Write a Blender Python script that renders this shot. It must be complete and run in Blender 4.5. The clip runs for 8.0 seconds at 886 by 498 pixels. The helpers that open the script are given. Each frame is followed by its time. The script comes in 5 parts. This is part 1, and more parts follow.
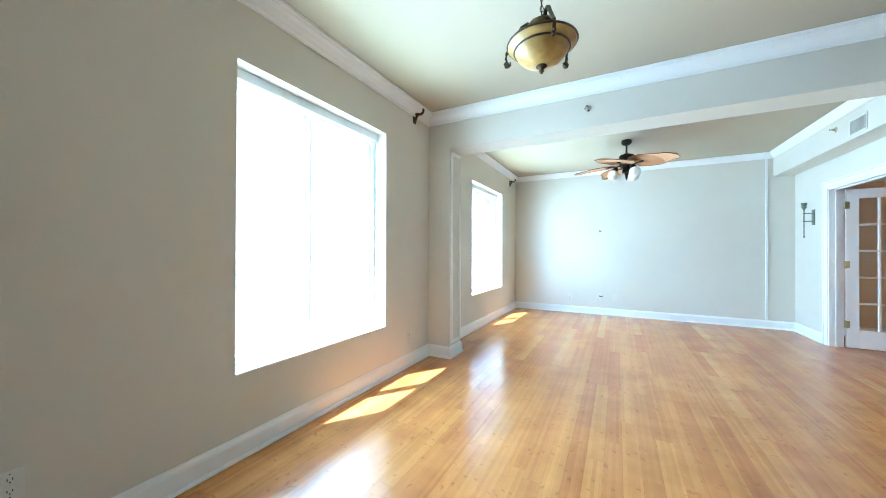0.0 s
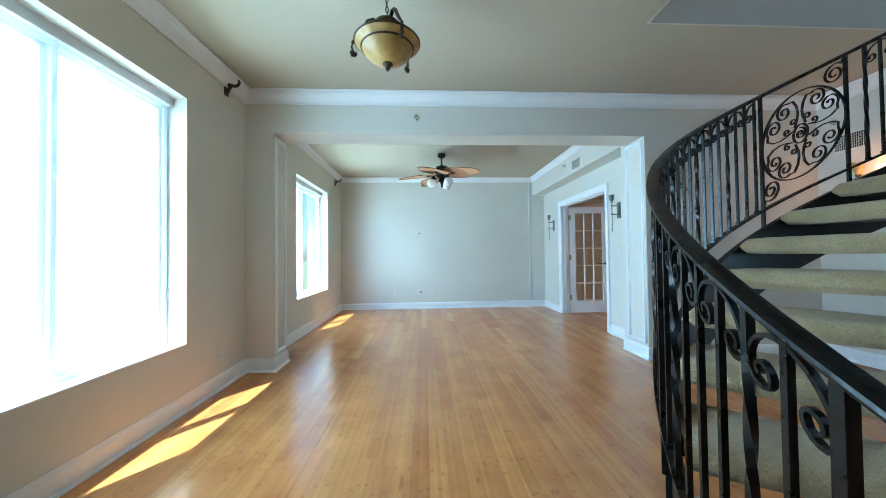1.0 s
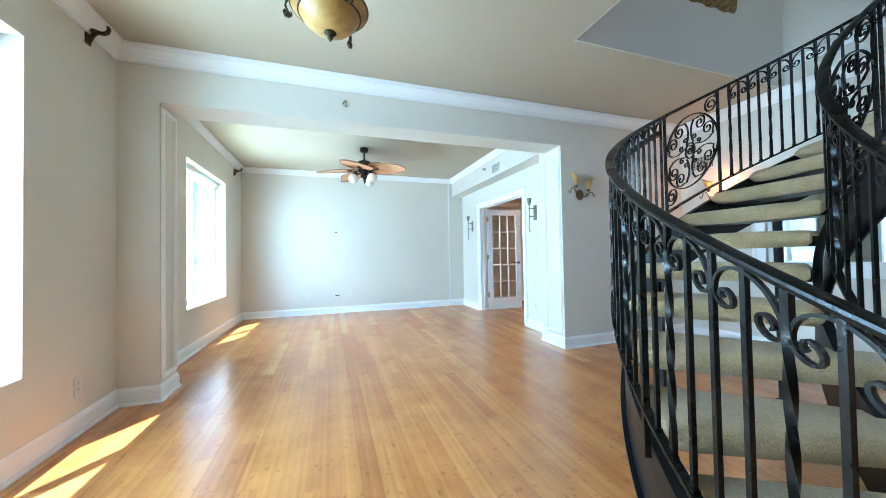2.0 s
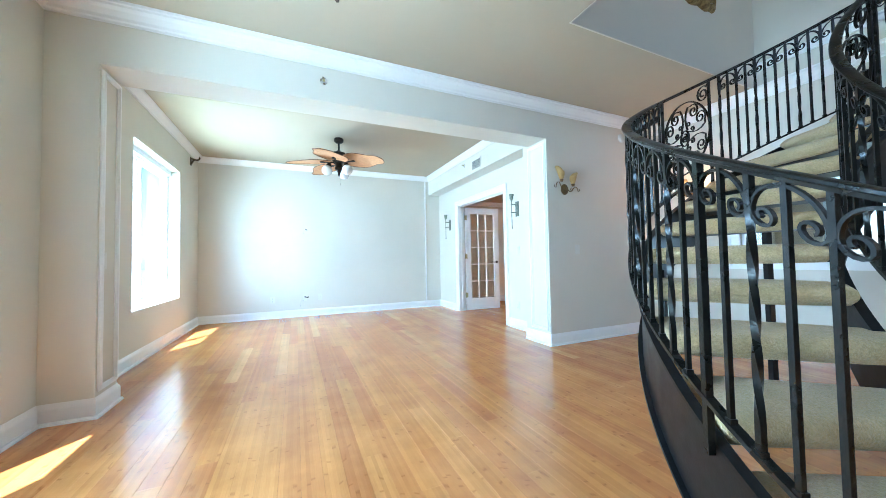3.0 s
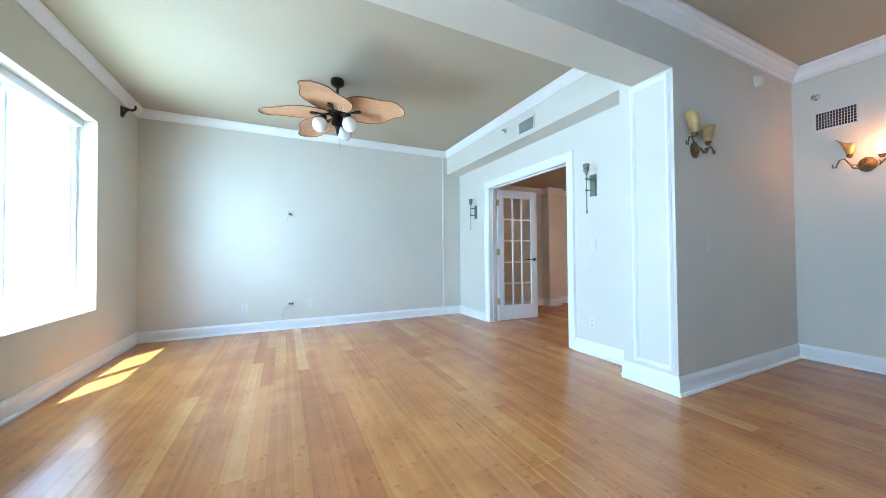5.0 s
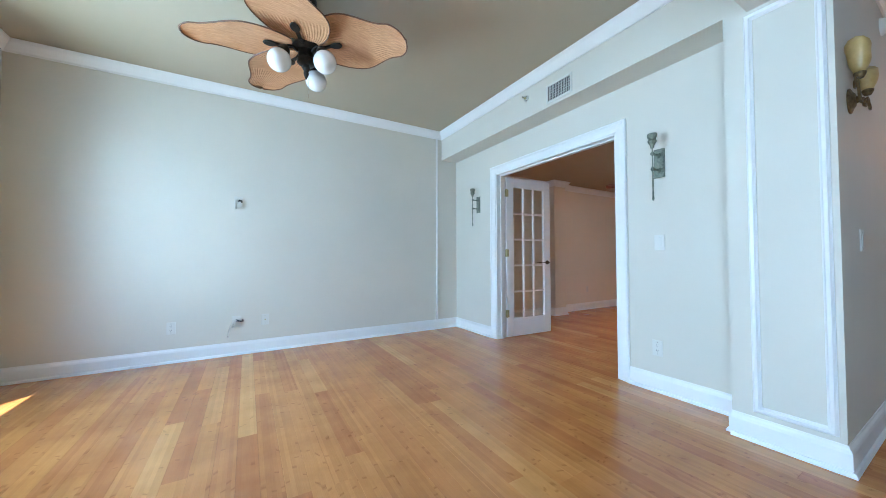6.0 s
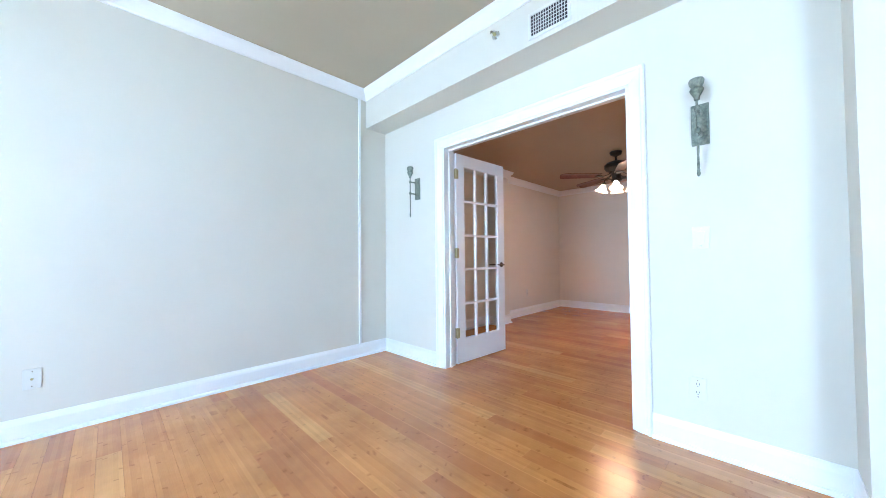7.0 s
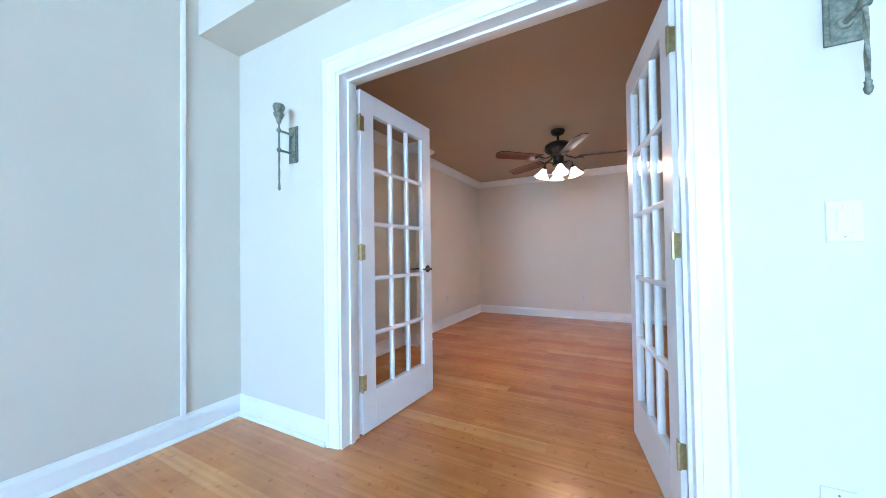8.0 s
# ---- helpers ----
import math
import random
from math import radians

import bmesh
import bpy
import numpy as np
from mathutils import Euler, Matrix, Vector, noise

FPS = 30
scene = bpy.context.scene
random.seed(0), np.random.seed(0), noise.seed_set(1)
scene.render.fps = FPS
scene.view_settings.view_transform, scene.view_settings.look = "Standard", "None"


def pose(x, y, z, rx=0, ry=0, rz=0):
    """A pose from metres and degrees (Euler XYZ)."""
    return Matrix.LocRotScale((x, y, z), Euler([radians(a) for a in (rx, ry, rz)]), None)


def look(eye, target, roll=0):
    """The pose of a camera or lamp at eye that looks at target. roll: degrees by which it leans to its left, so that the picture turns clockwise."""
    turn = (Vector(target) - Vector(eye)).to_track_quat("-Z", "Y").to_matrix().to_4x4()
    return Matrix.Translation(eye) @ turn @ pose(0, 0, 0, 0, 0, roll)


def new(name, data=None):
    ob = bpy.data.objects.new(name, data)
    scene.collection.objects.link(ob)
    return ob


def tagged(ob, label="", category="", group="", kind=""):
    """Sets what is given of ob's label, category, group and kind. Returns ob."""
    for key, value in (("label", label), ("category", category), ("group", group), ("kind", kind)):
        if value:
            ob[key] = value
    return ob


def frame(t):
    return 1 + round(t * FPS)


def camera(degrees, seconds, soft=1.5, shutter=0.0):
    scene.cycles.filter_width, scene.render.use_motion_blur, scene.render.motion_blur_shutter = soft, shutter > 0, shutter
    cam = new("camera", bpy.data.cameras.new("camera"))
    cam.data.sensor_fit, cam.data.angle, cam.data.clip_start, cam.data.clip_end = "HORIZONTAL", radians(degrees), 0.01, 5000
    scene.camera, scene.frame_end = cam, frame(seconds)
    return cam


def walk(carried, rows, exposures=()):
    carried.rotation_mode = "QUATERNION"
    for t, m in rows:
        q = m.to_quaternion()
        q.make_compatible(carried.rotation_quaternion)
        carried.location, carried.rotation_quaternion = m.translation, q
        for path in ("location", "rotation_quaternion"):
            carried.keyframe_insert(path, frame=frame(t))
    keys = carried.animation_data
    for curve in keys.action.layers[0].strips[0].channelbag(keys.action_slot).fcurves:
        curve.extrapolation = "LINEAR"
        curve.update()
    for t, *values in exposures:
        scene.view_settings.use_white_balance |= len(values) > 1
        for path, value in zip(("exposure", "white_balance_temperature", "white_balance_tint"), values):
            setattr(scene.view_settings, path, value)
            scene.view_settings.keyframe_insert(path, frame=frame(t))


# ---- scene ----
cam = camera(106.51, 8.0, 0.6)
PATH = [
    (0, (0.713, 0.481, 1.220), (-0.220, 2.250, 1.230), 0.22),
    (0.5, (0.661, 0.444, 1.165), (0.278, 2.407, 1.194), -0.39),
    (1, (0.541, 0.443, 1.131), (0.648, 2.440, 1.169), -0.72),
    (1.5, (0.426, 0.514, 1.126), (0.864, 2.465, 1.162), -0.94),
    (2, (0.323, 0.619, 1.108), (0.963, 2.513, 1.147), -1.05),
    (3.5, (0.240, 1.134, 0.972), (1.077, 2.949, 1.041), -0.90),
    (4, (0.259, 1.525, 0.995), (1.105, 3.336, 1.044), -0.61),
    (4.5, (0.297, 1.951, 1.028), (1.154, 3.758, 1.064), -0.50),
    (6, (0.491, 3.451, 1.010), (1.508, 5.172, 1.060), -0.21),
    (6.5, (0.661, 4.001, 1.018), (1.881, 5.585, 1.066), -0.39),
    (7, (0.963, 4.502, 1.028), (2.386, 5.906, 1.074), -0.54),
    (7.5, (1.375, 4.935, 1.036), (2.986, 6.120, 1.075), -0.67),
    (8, (1.831, 5.295, 1.038), (3.592, 6.242, 1.074), -0.85),
]

# ---------------------------------------------------------------- light
EXPOSURES = [(0.0, 2.61, 5030, 7), (0.5, 2.22, 4950, 5), (1.0, 1.92, 4900, 4), (1.5, 2.00, 4960, 5), (2.0, 2.54, 5030, 7), (3.5, 2.73, 4980, 8),
             (4.5, 2.50, 5000, 9), (6.0, 1.91, 5130, 13), (6.5, 2.20, 5160, 14), (7.0, 2.56, 5160, 18), (7.5, 2.56, 5060, 16), (8.0, 2.56, 4780, 13)]
walk(cam, [(t, look(eye, target, roll)) for t, eye, target, roll in PATH], EXPOSURES)

SUN_WAY = Vector((0.265, 0.370, -1.0)).normalized()
world = bpy.data.worlds.new("sky")
scene.world = world
world.use_nodes = True
wn = world.node_tree
sky = wn.nodes.new("ShaderNodeTexSky")
sky.sky_type = 'NISHITA'
sky.sun_disc = False
sky.sun_elevation = math.asin(-SUN_WAY.z)
sky.sun_rotation = math.atan2(-SUN_WAY.x, -SUN_WAY.y)
wn.nodes["Background"].inputs[1].default_value = 0.07
wn.links.new(sky.outputs[0], wn.nodes["Background"].inputs[0])

sun = new("sun", bpy.data.lights.new("sun", 'SUN'))
sun.data.energy = 5.0
sun.data.angle = radians(0.5)
sun.data.color = (1.0, 0.93, 0.80)
sun.matrix_world = look((-6, -8, 12), Vector((-6, -8, 12)) + SUN_WAY)


def window_light(name, eye, way, w, h, watts, color):
    """The sky's light that comes in through one window."""
    ob = new(name, bpy.data.lights.new(name, 'AREA'))
    ob.data.shape = 'RECTANGLE'
    ob.data.size, ob.data.size_y = w, h
    ob.data.energy = watts
    ob.data.color = color
    ob.matrix_world = look(eye, Vector(eye) + Vector(way))
    return ob


SKY_TINT = (0.47, 0.755, 1.0)
W1 = (1.620, 3.021, 0.484, 2.340)     # window_1: y0, y1, z0, z1
W2 = (5.146, 6.617, 0.529, 2.301)
WX = -1.246                           # inner face of the window wall
WO = -1.466                           # its outer face
window_light("window_light_1", (WO - 0.66, 2.40, 1.95), (1, 0, -0.75), 2.2, 2.0, 41, SKY_TINT)
window_light("window_light_2", (WO - 0.66, 5.62, 1.95), (1, 0, -0.75), 2.3, 2.0, 42, SKY_TINT)
# daylight thrown up from the bright lawn outside
window_light("ground_light_1", (WO - 0.48, 2.32, 0.62), (1, 0, 0.85), 1.5, 1.2, 14, (0.80, 1.0, 0.80))
window_light("ground_light_2", (WO - 0.48, 5.88, 0.62), (1, 0, 0.85), 1.5, 1.2, 19, (0.80, 1.0, 0.80))
window_light("window_light_upper", (3.6, -2.15, 4.4), (0, 1, 0), 2.0, 1.5, 2.2, (0.92, 0.95, 1.0))
window_light("window_light_side", (8.28, 1.9, 1.5), (-1, 0, 0), 2.2, 1.5, 4, SKY_TINT)


def lamp_point(name, place, watts, color, radius=0.03):
    ob = new(name, bpy.data.lights.new(name, 'POINT'))
    ob.data.energy = watts
    ob.data.color = color
    ob.data.shadow_soft_size = radius
    ob.location = place
    return ob


# ---------------------------------------------------------------- materials
def principled(name, color, rough=0.5, metal=0.0):
    m = bpy.data.materials.new(name)
    m.use_nodes = True
    p = m.node_tree.nodes["Principled BSDF"]
    p.inputs["Base Color"].default_value = (*color, 1)
    p.inputs["Roughness"].default_value = rough
    p.inputs["Metallic"].default_value = metal
    return m, m.node_tree, p


def coords(nt, scale=(1, 1, 1), kind="Object"):
    tc = nt.nodes.new("ShaderNodeTexCoord")
    mp = nt.nodes.new("ShaderNodeMapping")
    mp.inputs["Scale"].default_value = scale
    nt.links.new(tc.outputs[kind], mp.inputs[0])
    return mp.outputs[0]


def noise_of(nt, vec, scale, detail=3.0, rough=0.5):
    n = nt.nodes.new("ShaderNodeTexNoise")
    n.inputs["Scale"].default_value = scale
    n.inputs["Detail"].default_value = detail
    n.inputs["Roughness"].default_value = rough
    nt.links.new(vec, n.inputs["Vector"])
    return n.outputs["Fac"]


def ramp(nt, fac, stops):
    r = nt.nodes.new("ShaderNodeValToRGB")
    e = r.color_ramp.elements
    e[0].position, e[0].color = stops[0][0], (*stops[0][1], 1)
    e[1].position, e[1].color = stops[-1][0], (*stops[-1][1], 1)
    for pos, c in stops[1:-1]:
        k = e.new(pos)
        k.color = (*c, 1)
    nt.links.new(fac, r.inputs[0])
    return r.outputs[0]


def mixed(nt, a, b, fac, blend='MIX'):
    m = nt.nodes.new("ShaderNodeMix")
    m.data_type, m.blend_type = 'RGBA', blend
    for sock, v in ((m.inputs[6], a), (m.inputs[7], b), (m.inputs[0], fac)):
        if isinstance(v, bpy.types.NodeSocket):
            nt.links.new(v, sock)
        elif isinstance(v, tuple):
            sock.default_value = (*v, 1)
        else:
            sock.default_value = v
    return m.outputs[2]


def bump(nt, p, height, strength, dist):
    b = nt.nodes.new("ShaderNodeBump")
    b.inputs["Strength"].default_value = strength
    b.inputs["Distance"].default_value = dist
    nt.links.new(height, b.inputs["Height"])
    nt.links.new(b.outputs[0], p.inputs["Normal"])


def scaled(nt, fac, lo, hi):
    r = nt.nodes.new("ShaderNodeMapRange")
    r.inputs[3].default_value, r.inputs[4].default_value = lo, hi
    nt.links.new(fac, r.inputs[0])
    return r.outputs[0]


def paint(name, color, rough, vary=0.035, relief=0.10, fine=260):
    """Rolled wall paint: broad unevenness, fine orange peel."""
    m, nt, p = principled(name, color, rough)
    v = coords(nt)
    broad = noise_of(nt, v, 0.9, 4)
    lo = tuple(c * (1 - vary) for c in color)
    hi = tuple(min(1, c * (1 + vary)) for c in color)
    scuff = noise_of(nt, v, 7.0, 5, 0.65)
    base = ramp(nt, broad, [(0.3, lo), (0.7, hi)])
    dirt = scaled(nt, scuff, 0.0, 0.10)
    nt.links.new(mixed(nt, base, tuple(c * 0.86 for c in color), dirt), p.inputs["Base Color"])
    nt.links.new(scaled(nt, scuff, rough - 0.06, rough + 0.06), p.inputs["Roughness"])
    bump(nt, p, noise_of(nt, v, fine, 2), relief, 0.0015)
    return m


WALL = paint("wall_paint", (0.665, 0.632, 0.552), 0.62)
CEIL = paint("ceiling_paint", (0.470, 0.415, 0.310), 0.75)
TRIM = paint("trim_paint", (0.84, 0.84, 0.83), 0.30, 0.015, 0.04, 120)
STUDY = paint("study_wall_paint", (0.73, 0.67, 0.57), 0.62)
STUDY_CEIL = paint("study_ceiling_paint", (0.47, 0.37, 0.27), 0.75)
VINYL = paint("window_vinyl", (0.92, 0.92, 0.92), 0.35, 0.01, 0.03, 90)
# translucent share added to whiten the backlit frames, standing in for glare
vt = VINYL.node_tree
glare_seep = vt.nodes.new("ShaderNodeBsdfTranslucent")
glare_seep.inputs[0].default_value = (0.90, 0.95, 1.0, 1)
blend = vt.nodes.new("ShaderNodeMixShader")
blend.inputs[0].default_value = 0.30
vt.links.new(vt.nodes["Principled BSDF"].outputs[0], blend.inputs[1])
vt.links.new(glare_seep.outputs[0], blend.inputs[2])
vt.links.new(blend.outputs[0], vt.nodes["Material Output"].inputs[0])
PLATE = paint("switch_plastic", (0.69, 0.68, 0.63), 0.32, 0.01, 0.02, 200)


def bamboo(name, per_object):
    """Amber strip bamboo: every board its own tone, five strips to a board, node marks across the strips, satin lacquer."""
    m, nt, p = principled(name, (0.5, 0.28, 0.12), 0.22)

    def calc(op, a, b=0.0, c=0.0):
        n = nt.nodes.new("ShaderNodeMath")
        n.operation = op
        for sock, v in zip(n.inputs, (a, b, c)):
            if isinstance(v, bpy.types.NodeSocket):
                nt.links.new(v, sock)
            else:
                sock.default_value = v
        return n.outputs[0]

    def hashed(x, y, z=0.0):
        cb = nt.nodes.new("ShaderNodeCombineXYZ")
        for sock, v in zip(cb.inputs, (x, y, z)):
            if isinstance(v, bpy.types.NodeSocket):
                nt.links.new(v, sock)
            else:
                sock.default_value = v
        w = nt.nodes.new("ShaderNodeTexWhiteNoise")
        w.noise_dimensions = '3D'
        nt.links.new(cb.outputs[0], w.inputs["Vector"])
        return w.outputs["Value"]

    geo = nt.nodes.new("ShaderNodeNewGeometry")
    rnd = nt.nodes.new("ShaderNodeObjectInfo").outputs["Random"] if per_object else geo.outputs["Random Per Island"]
    pos = nt.nodes.new("ShaderNodeSeparateXYZ")
    nt.links.new(geo.outputs["Position"], pos.inputs[0])
    x = calc('ADD', pos.outputs[0], 1.205)
    strip = calc('FLOOR', calc('DIVIDE', x, 0.0191))
    board = calc('MULTIPLY', rnd, 977.0)
    n1 = hashed(strip, board)
    tone = ramp(nt, rnd, [(0.0, (0.53, 0.204, 0.054)), (0.25, (0.60, 0.250, 0.068)), (0.5, (0.61, 0.262, 0.067)), (0.92, (0.66, 0.294, 0.080)), (0.95, (0.70, 0.338, 0.098)), (1.0, (0.74, 0.385, 0.118))])
    lightness = ramp(nt, n1, [(0.0, (0.87, 0.84, 0.81)), (0.5, (0.96, 0.95, 0.94)), (1.0, (1.05, 1.06, 1.06))])
    c = mixed(nt, tone, lightness, 0.85, 'MULTIPLY')
    v = calc('ADD', calc('MULTIPLY', pos.outputs[1], 3.1), calc('ADD', calc('MULTIPLY', n1, 13.7), calc('MULTIPLY', noise_of(nt, geo.outputs["Position"], 2.7, 2), 1.6)))
    part_of = calc('FRACT', v)
    n2 = hashed(strip, calc('FLOOR', v), board)
    near = calc('MAXIMUM', calc('SUBTRACT', 1.0, calc('MULTIPLY', calc('ABSOLUTE', calc('SUBTRACT', part_of, 0.5)), 26.0)), 0.0)
    node = calc('MULTIPLY', near, calc('GREATER_THAN', n2, 0.55))
    soft = noise_of(nt, geo.outputs["Position"], 160, 2)
    node = calc('MULTIPLY', node, calc('MULTIPLY', soft, 0.95))
    c = mixed(nt, c, (0.43, 0.31, 0.21), node, 'MULTIPLY')
    mp2 = nt.nodes.new("ShaderNodeMapping")
    mp2.inputs["Scale"].default_value = (420, 9, 1)
    nt.links.new(geo.outputs["Position"], mp2.inputs[0])
    grain = noise_of(nt, mp2.outputs[0], 1.0, 3)
    c = mixed(nt, c, ramp(nt, grain, [(0.30, (0.86, 0.80, 0.72)), (0.62, (1.0, 1.0, 1.0))]), 0.45, 'MULTIPLY')
    broad = noise_of(nt, geo.outputs["Position"], 3.1, 4, 0.6)
    c = mixed(nt, c, ramp(nt, broad, [(0.30, (0.72, 0.66, 0.60)), (0.68, (1.0, 1.0, 1.0))]), 0.85, 'MULTIPLY')
    nt.links.new(c, p.inputs["Base Color"])
    nt.links.new(scaled(nt, noise_of(nt, geo.outputs["Position"], 2.3, 5, 0.6), 0.18, 0.27), p.inputs["Roughness"])
    p.inputs["Specular IOR Level"].default_value = 0.75
    return m


BOARD = bamboo("bamboo_board", True)
BOARDS = bamboo("bamboo_floor", False)
UNDER = principled("dark_underlay", (0.06, 0.035, 0.02), 0.9)[0]


def metal_mat(name, color, alt, rough, metal, scale=40, relief=0.25):
    m, nt, p = principled(name, color, rough, metal)
    v = coords(nt)
    f = noise_of(nt, v, scale, 5, 0.6)
    nt.links.new(ramp(nt, f, [(0.38, color), (0.70, alt)]), p.inputs["Base Color"])
    nt.links.new(scaled(nt, noise_of(nt, v, scale * 0.4, 4), rough - 0.08, rough + 0.12), p.inputs["Roughness"])
    bump(nt, p, noise_of(nt, v, scale * 3, 3), relief, 0.002)
    return m


IRON = metal_mat("black_wrought_iron", (0.0045, 0.0052, 0.0048), (0.014, 0.0135, 0.011), 0.27, 0.0, 30, 0.5)
STEEL = metal_mat("black_painted_steel", (0.006, 0.0065, 0.007), (0.011, 0.0115, 0.012), 0.34, 0.0, 40, 0.10)
BRONZE = metal_mat("dark_bronze", (0.032, 0.024, 0.016), (0.11, 0.075, 0.035), 0.42, 0.6, 55)
FAN_BLACK = metal_mat("oil_rubbed_bronze", (0.010, 0.008, 0.006), (0.030, 0.021, 0.013), 0.40, 0.4, 55)
ANTIQUE = metal_mat("antique_gold_bronze", (0.10, 0.065, 0.028), (0.26, 0.17, 0.07), 0.42, 0.7, 70)
PEWTER = metal_mat("verdigris_pewter", (0.13, 0.15, 0.115), (0.29, 0.30, 0.235), 0.50, 0.4, 60)
BRASS = metal_mat("dull_brass", (0.42, 0.36, 0.16), (0.55, 0.50, 0.30), 0.32, 0.9, 60, 0.1)
CHROME = metal_mat("satin_chrome", (0.50, 0.49, 0.46), (0.62, 0.60, 0.56), 0.25, 1.0, 60, 0.05)
GILT = metal_mat("gilded_carved_wood", (0.13, 0.075, 0.025), (0.42, 0.28, 0.10), 0.45, 0.35, 24)
for black in (IRON, STEEL):
    black.node_tree.nodes["Principled BSDF"].inputs["Specular IOR Level"].default_value = 0.30
DARK = principled("dark_duct", (0.02, 0.02, 0.022), 0.8)[0]


def carpet(name):
    m, nt, p = principled(name, (0.42, 0.38, 0.25), 0.95)
    v = coords(nt)
    f = noise_of(nt, v, 120, 4, 0.7)
    b = noise_of(nt, v, 9, 3)
    c = ramp(nt, f, [(0.30, (0.50, 0.365, 0.175)), (0.70, (0.76, 0.580, 0.310))])
    nt.links.new(mixed(nt, c, ramp(nt, b, [(0.3, (0.80, 0.78, 0.70)), (0.7, (1, 1, 1))]), 0.8, 'MULTIPLY'), p.inputs["Base Color"])
    p.inputs["Sheen Weight"].default_value = 0.3
    bump(nt, p, noise_of(nt, v, 150, 3, 0.7), 1.0, 0.010)
    return m


CARPET = carpet("beige_loop_carpet")


def wood(name, dark, light, rough, stretch):
    m, nt, p = principled(name, light, rough)
    v = coords(nt, stretch)
    f = noise_of(nt, v, 12, 5, 0.6)
    nt.links.new(ramp(nt, f, [(0.32, dark), (0.68, light)]), p.inputs["Base Color"])
    nt.links.new(scaled(nt, f, rough - 0.05, rough + 0.10), p.inputs["Roughness"])
    bump(nt, p, f, 0.08, 0.002)
    return m


LEAF = wood("tan_palm_blade", (0.52, 0.27, 0.125), (0.70, 0.41, 0.22), 0.5, (1.2, 9, 1))
LEAF_RIM = wood("dark_blade_rim", (0.11, 0.055, 0.03), (0.20, 0.10, 0.055), 0.5, (2, 2, 2))
CHERRY = wood("cherry_blade", (0.085, 0.026, 0.016), (0.17, 0.056, 0.034), 0.28, (1.2, 10, 1))


def glowing(name, color, strength, base=(0.9, 0.88, 0.8)):
    m, nt, p = principled(name, base, 0.4)
    p.inputs["Emission Color"].default_value = (*color, 1)
    p.inputs["Emission Strength"].default_value = strength
    return m


def frosted(name, dark, light, rough=0.35, trans=0.35):
    m, nt, p = principled(name, light, rough)
    v = coords(nt)
    nt.links.new(ramp(nt, noise_of(nt, v, 14, 4, 0.6), [(0.3, dark), (0.7, light)]), p.inputs["Base Color"])
    p.inputs["Transmission Weight"].default_value = trans
    return m


OPAL = frosted("white_opal_glass", (0.86, 0.87, 0.86), (0.92, 0.92, 0.90), 0.20, 0.10)
AMBER = frosted("amber_scavo_glass", (0.36, 0.21, 0.045), (0.55, 0.365, 0.115), 0.42, 0.12)
SMOKE = frosted("amber_petal_glass", (0.40, 0.25, 0.065), (0.62, 0.44, 0.17), 0.28, 0.15)
LIT_PETAL = glowing("lit_petal_glass", (1.0, 0.50, 0.18), 1.2)
LIT_SHADE = glowing("lit_white_glass", (1.0, 0.72, 0.40), 0.9)


def glass_mat(name):
    """Thin clear pane: straight through, with a mirror gloss that grows towards grazing."""
    m = bpy.data.materials.new(name)
    m.use_nodes = True
    nt = m.node_tree
    nt.nodes.remove(nt.nodes["Principled BSDF"])
    clear = nt.nodes.new("ShaderNodeBsdfTransparent")
    clear.inputs[0].default_value = (0.95, 0.975, 0.97, 1)
    gloss = nt.nodes.new("ShaderNodeBsdfGlossy")
    gloss.inputs["Roughness"].default_value = 0.02
    facing = nt.nodes.new("ShaderNodeLayerWeight")
    facing.inputs[0].default_value = 0.5
    sharp = nt.nodes.new("ShaderNodeMath")
    sharp.operation = 'POWER'
    sharp.inputs[1].default_value = 4.0
    nt.links.new(facing.outputs["Facing"], sharp.inputs[0])
    gain = nt.nodes.new("ShaderNodeMapRange")
    gain.inputs[3].default_value, gain.inputs[4].default_value = 0.035, 0.75
    nt.links.new(sharp.outputs[0], gain.inputs[0])
    mix = nt.nodes.new("ShaderNodeMixShader")
    nt.links.new(gain.outputs[0], mix.inputs[0])
    nt.links.new(clear.outputs[0], mix.inputs[1])
    nt.links.new(gloss.outputs[0], mix.inputs[2])
    nt.links.new(mix.outputs[0], nt.nodes["Material Output"].inputs[0])
    return m


GLASS = glass_mat("clear_glass")
SKYGLOW = glowing("bright_overcast_haze", (0.80, 0.93, 1.0), 2.7, (0.8, 0.8, 0.8))
SKYGLOW.cycles.emission_sampling = 'NONE'
GRASS = paint("distant_ground", (0.16, 0.19, 0.11), 0.95, 0.2, 0.0)


# ---------------------------------------------------------------- mesh helpers
def mesh_object(name, bm, material, smooth=False):
    me = bpy.data.meshes.new(name)
    bmesh.ops.recalc_face_normals(bm, faces=bm.faces)
    bm.to_mesh(me)
    bm.free()
    me.materials.append(material)
    if smooth:
        me.shade_smooth()
        me.set_sharp_from_angle(angle=radians(38))
    return new(name, me)


def part(name, bm, material, parent, label="", smooth=False):
    """One mesh under a thing or a part, in the parent's own space."""
    ob = mesh_object(name, bm, material, smooth)
    ob.parent = parent
    if label:
        ob["label"] = label
    return ob


def thing(name, place, label, category, group="", rz=0, kind=""):
    ob = new(name)
    ob.empty_display_size = 0.05
    ob.matrix_world = pose(*place, 0, 0, rz)
    return tagged(ob, label, category, group, kind)


def setting(name, bm, material, label="", smooth=False, category=""):
    ob = mesh_object(name, bm, material, smooth)
    return tagged(ob, label, category or name.split("_")[0], "", "structure")


